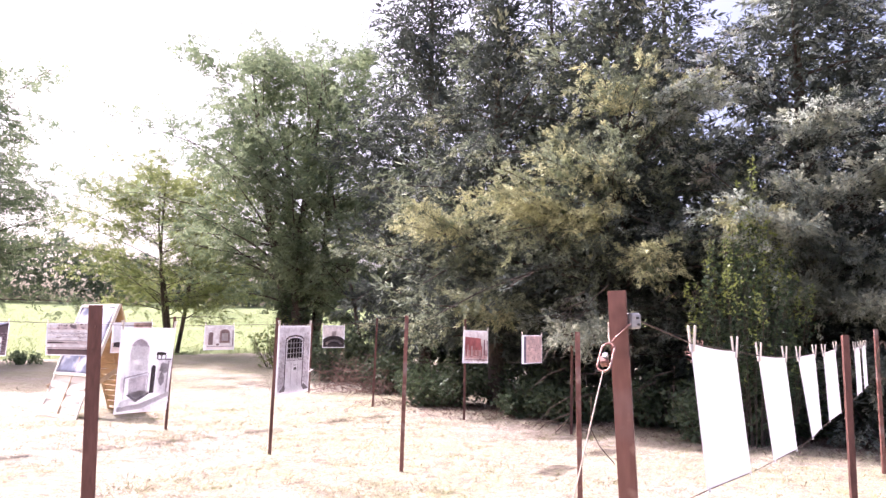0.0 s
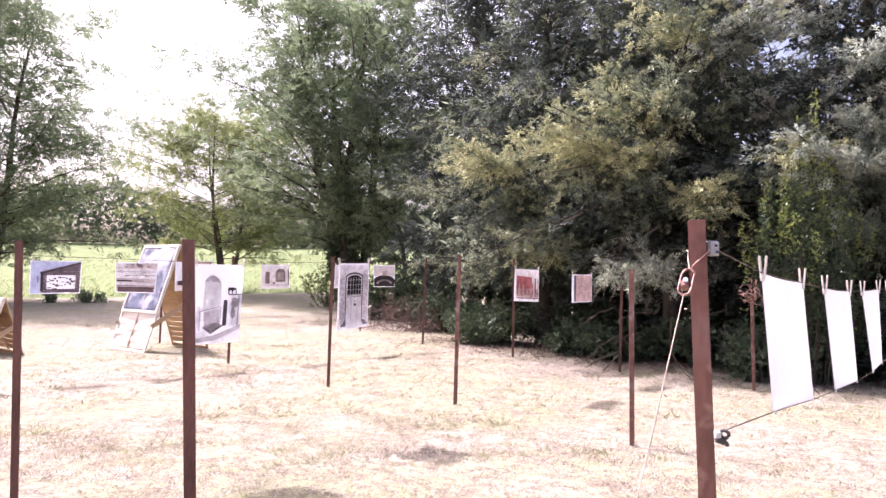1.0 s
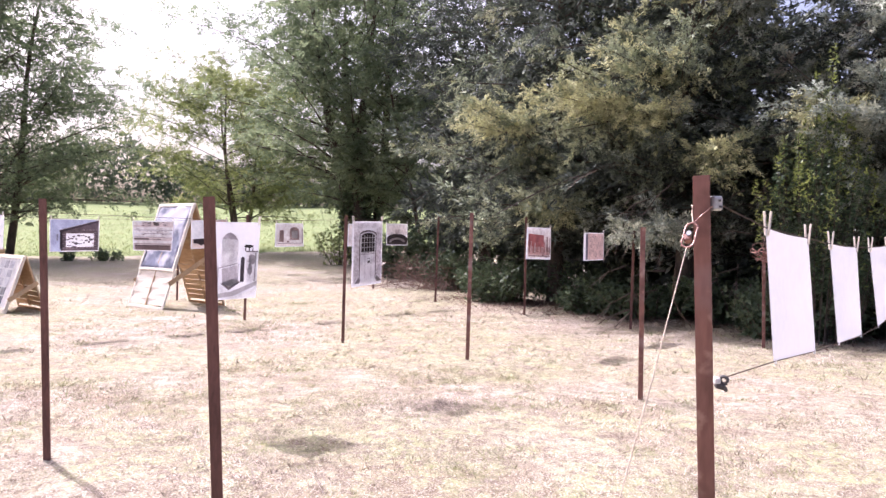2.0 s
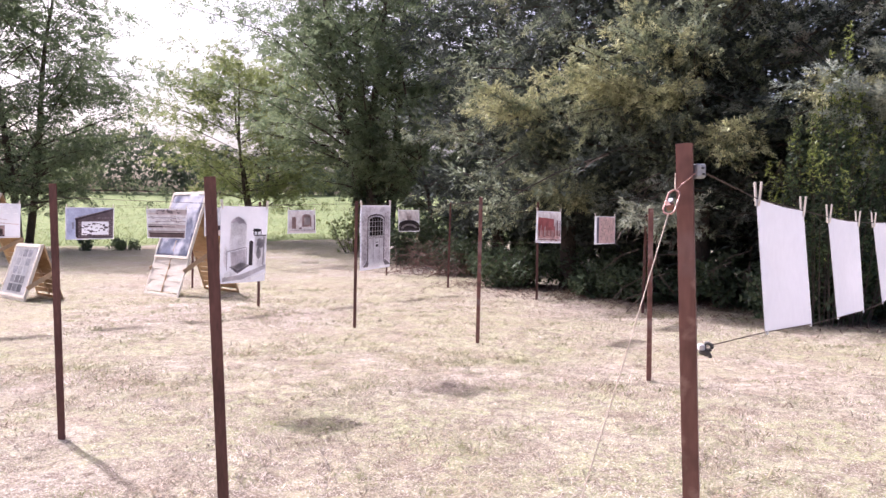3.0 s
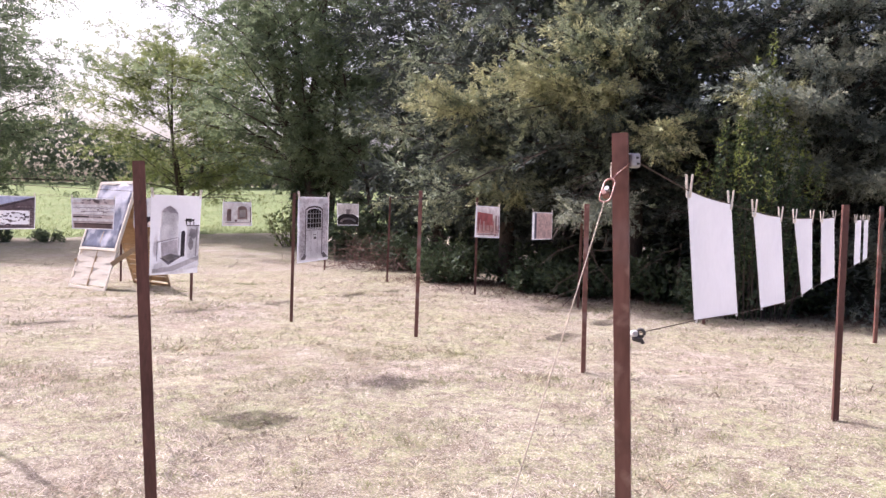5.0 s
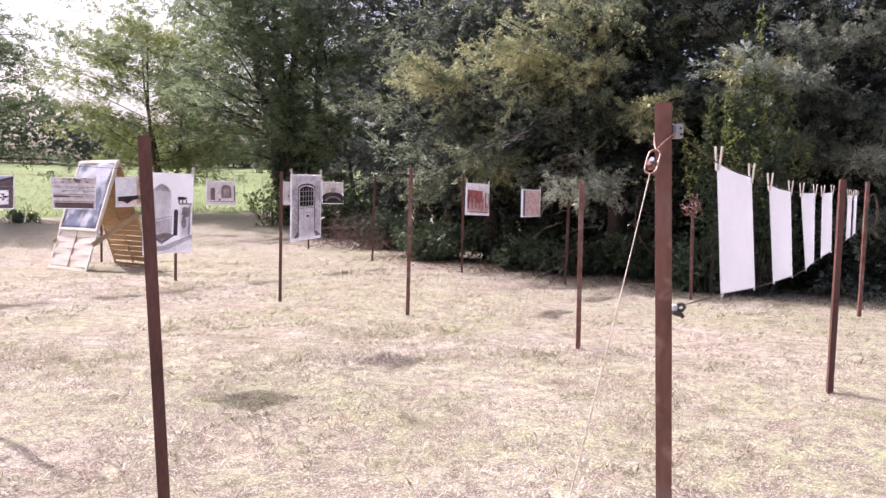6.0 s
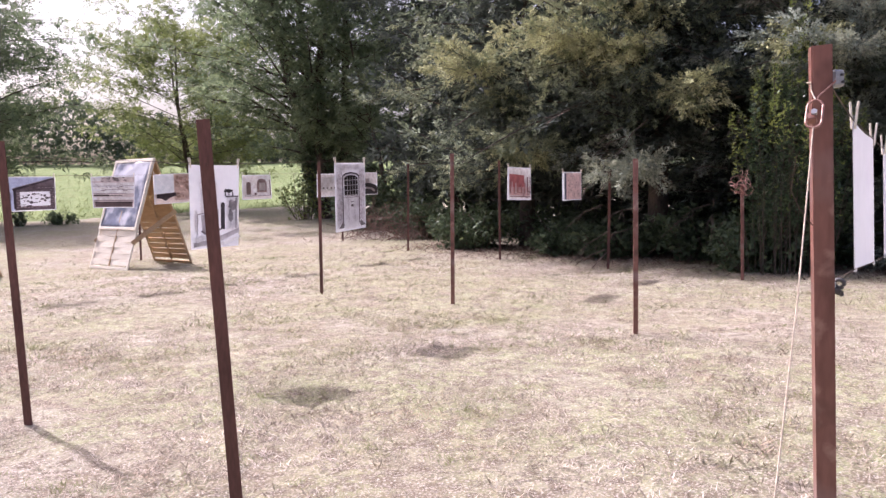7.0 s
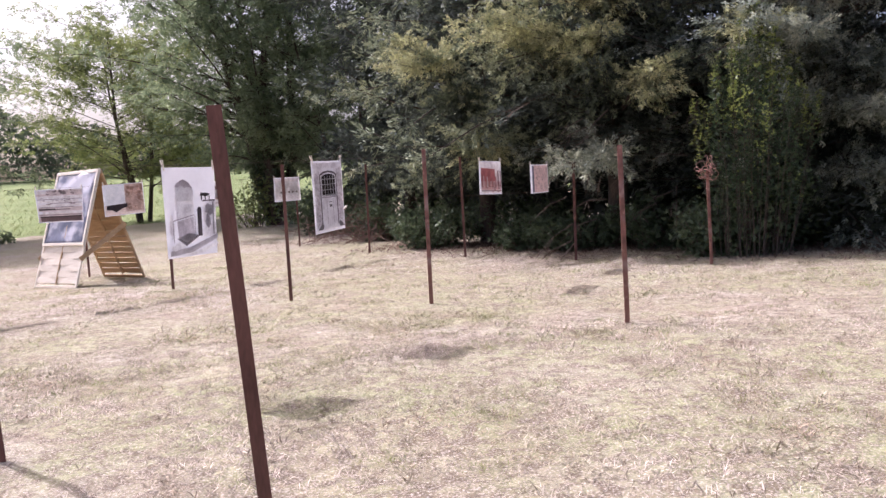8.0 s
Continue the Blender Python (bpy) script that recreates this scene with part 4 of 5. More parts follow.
def stand(foot, width, length, spread, label, poster_share, window_print=False, turn=0.0):
    """Two slatted panels leaning on each other; foot: middle of the front panel's lower edge."""
    z = float(height(foot[0], foot[1]))
    ob = base("display_stand", (foot[0], foot[1], z), label, "display stand", "A-frame stands on the lawn")
    ob.rotation_euler = (0, 0, radians(turn))
    rise = math.sqrt(length ** 2 - (spread / 2) ** 2)
    for back in (0, 1):
        wood = WOOD_ORANGE if back else WHITEWOOD
        lean = math.atan2(spread / 2, rise)
        m = Matrix.Rotation(lean if back else -lean, 3, "X")
        o = Vector((0, spread if back else 0, 0))
        for s in (-1, 1):
            bm = bmesh.new()
            box(bm, o + m @ Vector((s * (width / 2 - 0.03), 0, length / 2)), (0.06, 0.03, length), m, 0.004)
            part("stile", finish(bm, "stile", WOOD if back else WHITEWOOD), ob)
        for zz in (0.03, length - 0.03):
            bm = bmesh.new()
            box(bm, o + m @ Vector((0, -0.002, zz)), (width - 0.12, 0.028, 0.06), m, 0.004)
            part("rail", finish(bm, "rail", wood), ob)
        n = int(length / 0.135)
        for i in range(n):
            zz = 0.10 + (length - 0.2) * (i + 0.5) / n
            bm = bmesh.new()
            k = 8
            off = 0.009 if i % 2 else -0.009
            sy = 0.012
            hgt = (length - 0.2) / n * (0.985 if zz > length * 0.42 or not back else 0.88)
            cols = []
            for j in range(k + 1):
                x = -width / 2 + 0.06 + (width - 0.12) * j / k
                y = off * math.cos(math.pi * 2 * j / k) + 0.004
                cols.append([bm.verts.new(o + m @ Vector((x, y + a * sy / 2, zz + b * hgt / 2))) for a, b in ((-1, -1), (1, -1), (1, 1), (-1, 1))])
            for a, b in zip(cols, cols[1:]):
                for q in range(4):
                    bm.faces.new((a[q], a[(q + 1) % 4], b[(q + 1) % 4], b[q]))
            bm.faces.new(cols[0])
            bm.faces.new(cols[-1][::-1])
            part("slat", finish(bm, "slat", wood), ob)
        bm = bmesh.new()
        box(bm, o + m @ Vector((0, 0.0, length / 2)), (0.03, 0.034, length - 0.14), m, 0.003)
        part("batten", finish(bm, "batten", WOOD), ob)
        if not back:
            lo = length * (1 - poster_share)
            hi = length - 0.02
            w = width / 2 - 0.01
            if window_print:
                bm = bmesh.new()
                box(bm, m @ Vector((0, -0.028, (lo + hi) / 2)), (2 * w - 0.1, 0.012, hi - lo - 0.1), m, 0.002)
                part("poster", finish(bm, "poster", ink((0.90, 0.89, 0.90))), ob, "printed window photograph")
            else:
                part("poster", crumpled(m, w - 0.05, lo + 0.05, hi - 0.05), ob, "dark crumpled poster")
            for c, s in ((((0, lo + 0.03)), (2 * w, 0.06)), (((0, hi - 0.03)), (2 * w, 0.06)), (((-w + 0.03, (lo + hi) / 2)), (0.06, hi - lo - 0.12)), (((w - 0.03, (lo + hi) / 2)), (0.06, hi - lo - 0.12))):
                bm = bmesh.new()
                box(bm, m @ Vector((c[0], -0.03, c[1])), (s[0], 0.024, s[1]), m, 0.003)
                part("poster_frame", finish(bm, "poster_frame", WHITEWOOD), ob, "white-painted poster frame")
            if window_print:
                hgt = hi - lo - 0.2
                for i in range(3):
                    for j in range(5):
                        bm = bmesh.new()
                        box(bm, m @ Vector(((i - 1) * 0.27, -0.036, lo + 0.1 + hgt * (j + 0.5) / 5)), (0.23, 0.004, hgt / 5 - 0.035), m)
                        shade = (0.30, 0.40, 0.70, 0.66, 0.58)[j] * (1.0, 1.25, 0.85)[(i + j) % 3]
                        part("printed_pane", finish(bm, "printed_pane", ink((shade, shade, 1.06 * shade))), ob)
                for i in range(2):
                    bm = bmesh.new()
                    box(bm, m @ Vector(((i - 0.5) * 0.27, -0.038, lo + 0.1 + 0.62 * hgt)), (0.026, 0.004, hgt * 0.74), m)
                    part("printed_bar", finish(bm, "printed_bar", ink((0.96, 0.95, 0.96))), ob)
                for j in range(2, 5):
                    bm = bmesh.new()
                    box(bm, m @ Vector((0, -0.041, lo + 0.1 + hgt * j / 5)), (0.78, 0.004, 0.026), m)
                    part("printed_bar", finish(bm, "printed_bar", ink((0.96, 0.95, 0.96))), ob)
    for s in (-1, 1):
        a = Vector((s * (width / 2 - 0.01), 0.25 * spread / 2, 0.25 * rise))
        b = Vector((s * (width / 2 - 0.01), spread - 0.5 * spread / 2, 0.5 * rise))
        d = b - a
        bm = bmesh.new()
        box(bm, (a + b) / 2, (d.length + 0.1, 0.025, 0.09), d.to_track_quat("X", "Z").to_matrix(), 0.004)
        part("brace", finish(bm, "brace", WOOD), ob, "diagonal pine brace")
    return ob


stand((-10.2, 12.76), 1.45, 2.50, 1.58, "tall slatted wooden A-frame stand with a dark poster", 0.65, turn=-21)
stand((-12.4, 10.9), 1.45, 1.22, 0.74, "low wooden A-frame stand with a photograph of a window", 0.95, True, turn=-23)
stand((-16.09, 12.33), 1.12, 2.55, 1.91, "tall slatted wooden stand with a framed dark poster", 0.63, turn=-12)


# ---- conifers ----
def fan(on, length, start, step, r, wide, gap, plume, each):
    """Branchlets left and right of a limb that arch over and hang, set with dense clumps of stubby plumes; gives places, ways, sizes and how far out each sits."""
    spots, ways, outs, thick_ = [], [], [], []
    for s in np.arange(start, 1.0, step / length):
        s = min(0.99, s + r.uniform(-0.4, 0.4) * step / length)
        p0 = on(s)
        ahead = on(s + 0.02) - p0
        ahead /= np.linalg.norm(ahead)
        side = np.cross(ahead, [0, 0, 1.0])
        side /= np.linalg.norm(side) + 1e-9
        for flank in (-1, 1):
            if spots and r.random() < 0.10:
                continue
            d = 0.75 * ahead + flank * side * r.uniform(0.25, 0.95) + np.array([0, 0, r.normal(0.04, 0.36)])
            d /= np.linalg.norm(d)
            reach = wide * (0.24 + 0.62 * (1 - s) ** 0.6) * min(1.0, 0.35 + length / 4) * r.uniform(0.5, 1.3)
            droop = r.uniform(-0.15, 0.75)
            hue = r.normal(0, 0.16)
            for q in np.arange(0.06, reach + gap, gap):
                spots.append(p0 + d * q - np.array([0, 0, droop * q * q]) + 0.02 * r.standard_normal(3))
                ways.append(d - np.array([0, 0, 1.6 * droop * q]))
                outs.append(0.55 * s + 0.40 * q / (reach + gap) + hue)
                thick_.append(1.15 - 0.75 * q / (reach + gap))
    spots, ways, outs, thick_ = (np.repeat(a, each, 0) for a in (spots, ways, outs, thick_))
    n = len(spots)
    u = r.standard_normal((n, 3)) * [1, 1, 0.8]
    u /= np.linalg.norm(u, axis=1)[:, None]
    pos = spots + u * (plume * 0.42 * thick_)[:, None]
    way = 0.75 * u * thick_[:, None] + ways + [0, 0, -0.04]
    return pos, way, plume * r.uniform(0.7, 1.15, n) * (0.6 + 0.4 * thick_), outs, u + 0.35 * ways + 0.35 * r.standard_normal((n, 3)) + [0, 0, 0.25]


def rounded(name, v, f, normals, mat):
    """A mesh of loose leaves that shades like the soft clumps they form: one normal for each leaf group."""
    each = len(v) // len(normals)
    n = np.repeat(normals / (np.linalg.norm(normals, axis=1)[:, None] + 1e-9), each, 0)
    flat = np.cross(v[f[:, 1]] - v[f[:, 0]], v[f[:, 2]] - v[f[:, 0]])
    away = (flat * n[f[:, 0]]).sum(1) < 0
    f[away] = f[away][:, ::-1]
    me = quads(name, v, f, mat)
    me.polygons.foreach_set("use_smooth", np.ones(len(f), bool))
    me.attributes.new("custom_normal", "FLOAT_VECTOR", "POINT").data.foreach_set("vector", n.astype(np.float32).ravel())
    return me


def foliage_mesh(name, crown, mats, r, shape):
    """Plumes in one mesh; the outer, younger ones take later materials painted as sunlit."""
    pos, way, size, out, face = (np.concatenate(c) for c in zip(*crown))
    up = np.array([0, 0, 1.0]) + 0.6 * r.standard_normal((len(pos), 3))
    v, f = scatter(*shape, pos, way, up, size)
    me = rounded(name, v, f, face, mats[0])
    for m in mats[1:]:
        me.materials.append(m)
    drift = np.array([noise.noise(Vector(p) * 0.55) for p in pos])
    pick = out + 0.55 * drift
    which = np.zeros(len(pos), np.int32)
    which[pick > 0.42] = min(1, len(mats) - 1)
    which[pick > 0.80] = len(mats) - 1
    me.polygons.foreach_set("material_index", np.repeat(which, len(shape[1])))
    return me


def conifer(at, H, R, limbs, low, mats, label, seed, plume=0.165, boughs=(), fine=True, top=9.4, skirt=0.52):
    r = np.random.default_rng(seed)
    z0 = float(height(at[0], at[1]))
    ob = base("conifer", (at[0], at[1], z0), label, "conifer", "row of conifers beside the lawn")
    wood = [[(Vector((0, 0, -0.3)), 0.055 * R + 0.06), (Vector((0.05, 0, H * 0.4)), 0.04 * R + 0.03), (Vector((0, 0.06, H)), 0.02)]]
    crown, rough, inner = [], [], []
    for i in range(limbs):
        h = low + (H - low) * ((i + r.random()) / limbs) ** 1.5
        az = i * 2.39996 + 0.5 * r.standard_normal()
        q = h / H
        length = R * max(0.10, 1 - q ** 2.8) * r.uniform(0.78, 1.10)
        if h < 2.4:
            length *= min(1.0, skirt + 0.20 * h)
        rad = np.array([math.cos(az), math.sin(az), 0])
        tan = np.array([-rad[1], rad[0], 0])
        rise, drop = r.uniform(0.25, 0.70), r.uniform(0.35, 0.85)
        length *= 0.66 + 1.0 * (noise.noise(Vector((2.4 * rad[0], 2.4 * rad[1], 0.8 * h + seed))) + 0.42)
        length = max(0.5, length)
        bend = r.normal(0, 0.18)

        def on(s):
            return rad * length * s + tan * bend * length * s * s + np.array([0, 0, h + length * (rise * s - drop * s * s + 0.22 * s ** 4)])

        wood.append([(Vector(on(s)), 0.035 * (1 - s) * min(1, length / 3) + 0.006) for s in (0.0, 0.35, 0.7, 0.98)])
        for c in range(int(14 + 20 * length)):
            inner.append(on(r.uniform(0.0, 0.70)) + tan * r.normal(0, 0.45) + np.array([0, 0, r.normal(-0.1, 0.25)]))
        if rad[1] < 0.12 and fine and h < top:
            got, into = fan(on, length, 0.34, 0.34, r, 1.3, 0.105, plume, 5), crown
        else:
            got, into = fan(on, length, 0.30, 0.50, r, 1.1, 0.34, plume * 3.0, 3), rough
        into.append(got)
    part("trunk", tube_mesh("trunk", wood[:1], BARK, 9), ob, "dark bare trunk")
    tagged(part("branchwork", tube_mesh("branchwork", wood[1:], BARK, 5), ob, "dark drooping limbs"), kind="stuff")
    if crown:
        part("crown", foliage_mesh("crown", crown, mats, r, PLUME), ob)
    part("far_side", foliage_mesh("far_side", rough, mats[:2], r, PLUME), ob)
    # Deep shade inside the crown is put into this dark foliage colour.
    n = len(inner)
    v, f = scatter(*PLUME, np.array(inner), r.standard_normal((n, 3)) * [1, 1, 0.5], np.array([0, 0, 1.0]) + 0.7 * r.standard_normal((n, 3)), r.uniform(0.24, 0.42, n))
    part("inner_crown", quads("inner_crown", v, f, CONIFER_DARK), ob, "inner foliage coloured dark for shade")
    for tip, width, bmats, label_ in boughs:
        tip = np.array(tip) - np.array([at[0], at[1], z0])
        foot = np.array([0, 0, tip[2] * 0.85])
        out = tip - foot
        side = np.cross(out, [0, 0, 1.0])
        side /= np.linalg.norm(side)
        long_ = np.linalg.norm(out)
        crown = []
        lines = []
        for c in range(int(2 + 4 * width)):
            spread_, rise_ = r.normal(0, 0.42) * width, r.normal(0, 0.16)

            def on(s):
                return foot + out * s * r_len + side * spread_ * s * s + np.array([0, 0, 0.9 * s * (1 - s) + rise_ * s])

            r_len = r.uniform(0.82, 1.03)
            lines.append([(Vector(on(s)), 0.022 * (1 - s) + 0.005) for s in (0.2, 0.6, 0.98)])
            crown.append(fan(on, long_, 0.54, 0.30, r, 1.1, 0.085, plume * 0.95, 5))
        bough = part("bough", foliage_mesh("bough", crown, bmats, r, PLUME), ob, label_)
        tagged(part("branchwork", tube_mesh("branchwork", lines, BARK, 5), bough), kind="stuff")


# From limb to tip: shade painted dark first, sunlit tips painted bright last.
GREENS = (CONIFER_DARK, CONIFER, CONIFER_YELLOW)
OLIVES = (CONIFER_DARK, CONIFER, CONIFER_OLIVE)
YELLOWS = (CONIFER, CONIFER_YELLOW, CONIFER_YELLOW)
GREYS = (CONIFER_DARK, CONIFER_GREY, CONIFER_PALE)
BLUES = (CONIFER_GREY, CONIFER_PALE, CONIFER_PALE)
conifer((-1.8, 18.6), 11.6, 3.15, 104, 1.7, OLIVES, "large dense conifer with sunlit yellow-green sprays", 11,
        boughs=[((-3.1, 14.2, 4.1), 1.2, YELLOWS, "yellow-green bough coloured as sunlit"), ((-2.4, 15.3, 3.2), 0.8, GREENS, "drooping green bough"), ((-1.45, 14.8, 2.1), 0.6, YELLOWS, "pale green bough tip")])
conifer((1.4, 16.4), 10.4, 3.6, 96, 2.7, OLIVES, "large dense conifer with drooping yellow-green branches", 12,
        boughs=[((-1.3, 13.2, 4.2), 1.6, YELLOWS, "yellow-green bough coloured as sunlit"), ((0.3, 12.9, 4.0), 1.0, YELLOWS, "yellow-green bough coloured as sunlit"), ((1.85, 12.0, 3.0), 0.6, YELLOWS, "yellowish bough tip"), ((0.30, 12.5, 1.50), 0.9, BLUES, "silvery bough tip"), ((0.1, 13.6, 5.6), 1.2, GREENS, "green bough"), ((0.7, 12.6, 4.7), 1.1, GREENS, "green bough"), ((3.0, 13.3, 6.3), 1.1, GREYS, "grey-green bough"), ((1.6, 12.9, 6.6), 1.2, YELLOWS, "yellow-green bough coloured as sunlit")])


def bare_twigs(at, n, seed):
    r = np.random.default_rng(seed)
    lines = []
    for i in range(n):
        p = np.array([r.normal(0, 0.55), r.normal(0, 0.25), r.uniform(0.3, 3.2)])
        d = np.array([r.normal(-0.5, 0.4), -0.6 * r.random(), r.normal(-0.5, 0.35)])
        d /= np.linalg.norm(d)
        k = r.uniform(0.4, 1.1)
        mid = p + d * k * 0.5 + np.array([0, 0, 0.10 * k])
        lines.append([(Vector(p), 0.012), (Vector(mid), 0.008), (Vector(p + d * k), 0.003)])
        for j in range(3):
            e = d + 0.8 * r.standard_normal(3)
            lines.append([(Vector(mid), 0.005), (Vector(mid + 0.3 * k * e / np.linalg.norm(e)), 0.002)])
    ob = tagged(new("dead_branches", tube_mesh("dead_branches", lines, TWIG, 4)), "bare brown dead branches hanging inside the conifers", "branches", kind="stuff")
    ob.location = (at[0], at[1], float(height(*at)))


bare_twigs((0.6, 13.7), 18, 71)
bare_twigs((2.4, 13.8), 12, 72)
# Some boughs take the paler BLUES to paint haze over this shaded side.
conifer((5.2, 15.8), 10.6, 3.8, 104, 0.5, GREYS, "large grey-green conifer with loose branches", 13, skirt=0.9,
        boughs=[((2.75, 11.6, 3.55), 0.6, (CONIFER, CONIFER_GREY, CONIFER_YELLOW), "grey and yellow-green bough before the laurel"), ((3.4, 12.6, 3.3), 0.8, GREYS, "grey-green bough"), ((4.2, 12.2, 5.4), 1.2, GREYS, "grey-green bough"), ((5.6, 12.2, 3.0), 1.0, GREYS, "grey-green bough"), ((4.7, 12.1, 1.1), 0.9, BLUES, "low grey-green bough"), ((5.3, 11.7, 2.2), 0.8, BLUES, "pale grey-green bough tip"), ((4.3, 12.0, 4.2), 0.9, GREYS, "pale grey-green bough"), ((6.2, 11.9, 4.4), 1.0, GREYS, "pale grey-green bough"), ((4.3, 12.2, 2.3), 0.8, BLUES, "grey-green bough"), ((3.75, 11.9, 3.3), 0.6, BLUES, "pale silvery bough tip"), ((6.0, 11.6, 1.2), 1.0, GREYS, "low grey-green bough")])
conifer((9.0, 14.4), 10.4, 3.7, 80, 0.5, GREYS, "large grey-green conifer with loose branches", 14, skirt=0.9, boughs=[((7.0, 11.0, 1.9), 0.9, GREYS, "pale grey-green bough tip"), ((7.6, 10.9, 3.6), 1.0, GREYS, "pale grey-green bough")])
conifer((-5.2, 25.0), 18.0, 3.3, 120, 1.6, (CONIFER_DARK,), "tall dark narrow conifer behind the row", 15, fine=False)
# Dark back row added to close sky gaps between the front conifers.
conifer((-0.4, 22.0), 14.0, 3.2, 64, 0.8, (CONIFER_DARK,), "tall dark conifer behind the row", 18, fine=False)
conifer((3.0, 20.5), 13.5, 3.4, 64, 0.6, (CONIFER_DARK,), "tall dark conifer behind the row", 16, fine=False)
conifer((7.6, 19.5), 13.0, 3.4, 60, 0.6, (CONIFER_DARK,), "tall dark conifer behind the row", 17, fine=False)


# ---- broadleaf trees and bushes ----
def broadleaf(at, H, bare, spread, limbs, twigs, leaves, leaf, mat, label, seed, stems=1, trunk=0.2, lift=0.7, skew=(0, 0)):
    r = np.random.default_rng(seed)
    z0 = float(height(at[0], at[1]))
    ob = base("tree", (at[0], at[1], z0), label, "tree", "broadleaf trees at the field's edge")
    wood, stems_, pos, way = [], [], [], []
    for st in range(stems):
        a0 = 6.28 * st / stems + 0.6
        off = np.array([math.cos(a0), math.sin(a0), 0]) * (0.0 if stems == 1 else 0.35)
        out = np.array([math.cos(a0), math.sin(a0), 0]) * (0.0 if stems == 1 else 0.16 * H)
        top = off + out + np.array([skew[0], skew[1], H * r.uniform(0.88, 1.0)])

        def stem(s):
            return off + (top - off) * s + out * (s * s - s) * 0.6 + 0.02 * H * np.array([math.sin(5 * s + st), math.cos(4 * s + st), 0])

        stems_.append([(Vector(stem(s) - (np.array([0, 0, 0.3]) if s == 0 else 0)), trunk * (1 - s) ** 0.8 + 0.015) for s in np.linspace(0, 1, 8)])
        for i in range(limbs):
            s = bare / H + (1 - bare / H) * (i + r.random()) / limbs
            az = i * 2.39996 + r.normal(0, 0.4)
            prof = math.sin(math.pi * min(1, 0.16 + 0.80 * (s - bare / H) / (1 - bare / H))) ** 0.7
            length = spread * prof * r.uniform(0.65, 1.15) + 0.4
            d = np.array([math.cos(az), math.sin(az), lift * r.uniform(0.2, 1.3)])
            d /= np.linalg.norm(d)
            p0 = stem(s)

            def limb(t):
                return p0 + d * length * t + np.array([0, 0, -0.10 * length * t * t])

            wood.append([(Vector(limb(t)), 0.28 * trunk * (1 - s) * (1 - t) + 0.010) for t in (0, 0.4, 0.75, 1)])
            for j in range(twigs):
                t = 0.25 + 0.75 * (j + r.random()) / twigs
                td = d * [1, 1, 0.4] + 0.9 * r.standard_normal(3) * np.array([1, 1, 0.26])
                td /= np.linalg.norm(td)
                tl_ = (0.35 + 0.30 * spread / 4) * r.uniform(0.6, 1.3)
                q0 = limb(t)
                if j % 2 == 0:
                    wood.append([(Vector(q0), 0.012), (Vector(q0 + td * tl_), 0.005)])
                for k in range(leaves):
                    w = r.random()
                    pos.append(q0 + td * tl_ * (0.2 + 0.9 * w) + 0.16 * r.standard_normal(3) * (spread / 4))
                    way.append(td + 0.7 * r.standard_normal(3) * [1, 1, 0.6] + np.array([0, 0, -0.30]))
    n = len(pos)
    up = np.array([0, 0, 1.0]) + 0.65 * r.standard_normal((n, 3))
    v, f = scatter(*FROND, np.array(pos), np.array(way), up, leaf * r.uniform(0.6, 1.2, n))
    for line in stems_:
        part("trunk", tube_mesh("trunk", [line], BARK, 9), ob, "bare grey-brown trunk")
    tagged(part("branchwork", tube_mesh("branchwork", wood, BARK, 5), ob, "thin grey-brown branches"), kind="stuff")
    part("crown", quads("crown", v, f, mat), ob)


broadleaf((-13.6, 33.2), 17.0, 2.8, 7.2, 36, 13, 11, 0.46, LEAF, "tall airy locust tree with a dark forking trunk", 21, stems=4, trunk=0.30, lift=0.8, skew=(-0.6, 0.2))
broadleaf((-25.0, 39.2), 11.8, 2.2, 6.6, 32, 12, 12, 0.40, LEAF_YELLOW, "small yellowing tree with three thin stems", 22, stems=3, trunk=0.13, lift=0.5)
broadleaf((-31.3, 27.1), 15.8, 1.8, 7.4, 42, 12, 12, 0.44, LEAF, "airy locust tree with several slender trunks", 23, stems=3, trunk=0.2, lift=0.6)
broadleaf((-38.6, 23.6), 14.8, 2.2, 5.8, 46, 9, 14, 0.45, LEAF, "airy locust tree beside the field", 24, trunk=0.25)
broadleaf((-9.3, 30.5), 10.5, 0.6, 3.0, 32, 9, 10, 0.44, LEAF, "green young tree under the conifers", 25, stems=2, trunk=0.10)


def bush(at, rx, ry, H, n, leaf, mat, label, seed, stems=14):
    r = np.random.default_rng(seed)
    z0 = float(height(at[0], at[1]))
    ob = base("bush", (at[0], at[1], z0), label, "bush", "bushes")
    wood, pos, way = [], [], []
    for i in range(stems):
        a, q = r.random() * 6.28, math.sqrt(r.random())
        tip = np.array([rx * q * math.cos(a), ry * q * math.sin(a), H * r.uniform(0.55, 1.0) * (1 - 0.45 * q)])
        foot = tip * np.array([0.35, 0.35, 0]) + np.array([0, 0, -0.1])
        wood.append([(Vector(foot), 0.02), (Vector((foot + tip) / 2 + 0.05 * r.standard_normal(3)), 0.012), (Vector(tip), 0.005)])
        for k in range(n // stems):
            t = r.random() ** 0.6
            p = foot + (tip - foot) * t + 0.13 * r.standard_normal(3) * np.array([rx, ry, H * 0.5]) ** 0.5
            pos.append([p[0], p[1], max(0.03, p[2])])
            way.append(np.array([math.cos(a), math.sin(a), 0.4]) + r.standard_normal(3))
    m = len(pos)
    up = np.array([0, 0, 1.0]) + 0.6 * r.standard_normal((m, 3))
    v, f = scatter(*LEAFLET, np.array(pos), np.array(way), up, leaf * r.uniform(0.6, 1.25, m))
    tagged(part("branchwork", tube_mesh("branchwork", wood, TWIG, 5), ob), kind="stuff")
    part("foliage", quads("foliage", v, f, mat), ob)


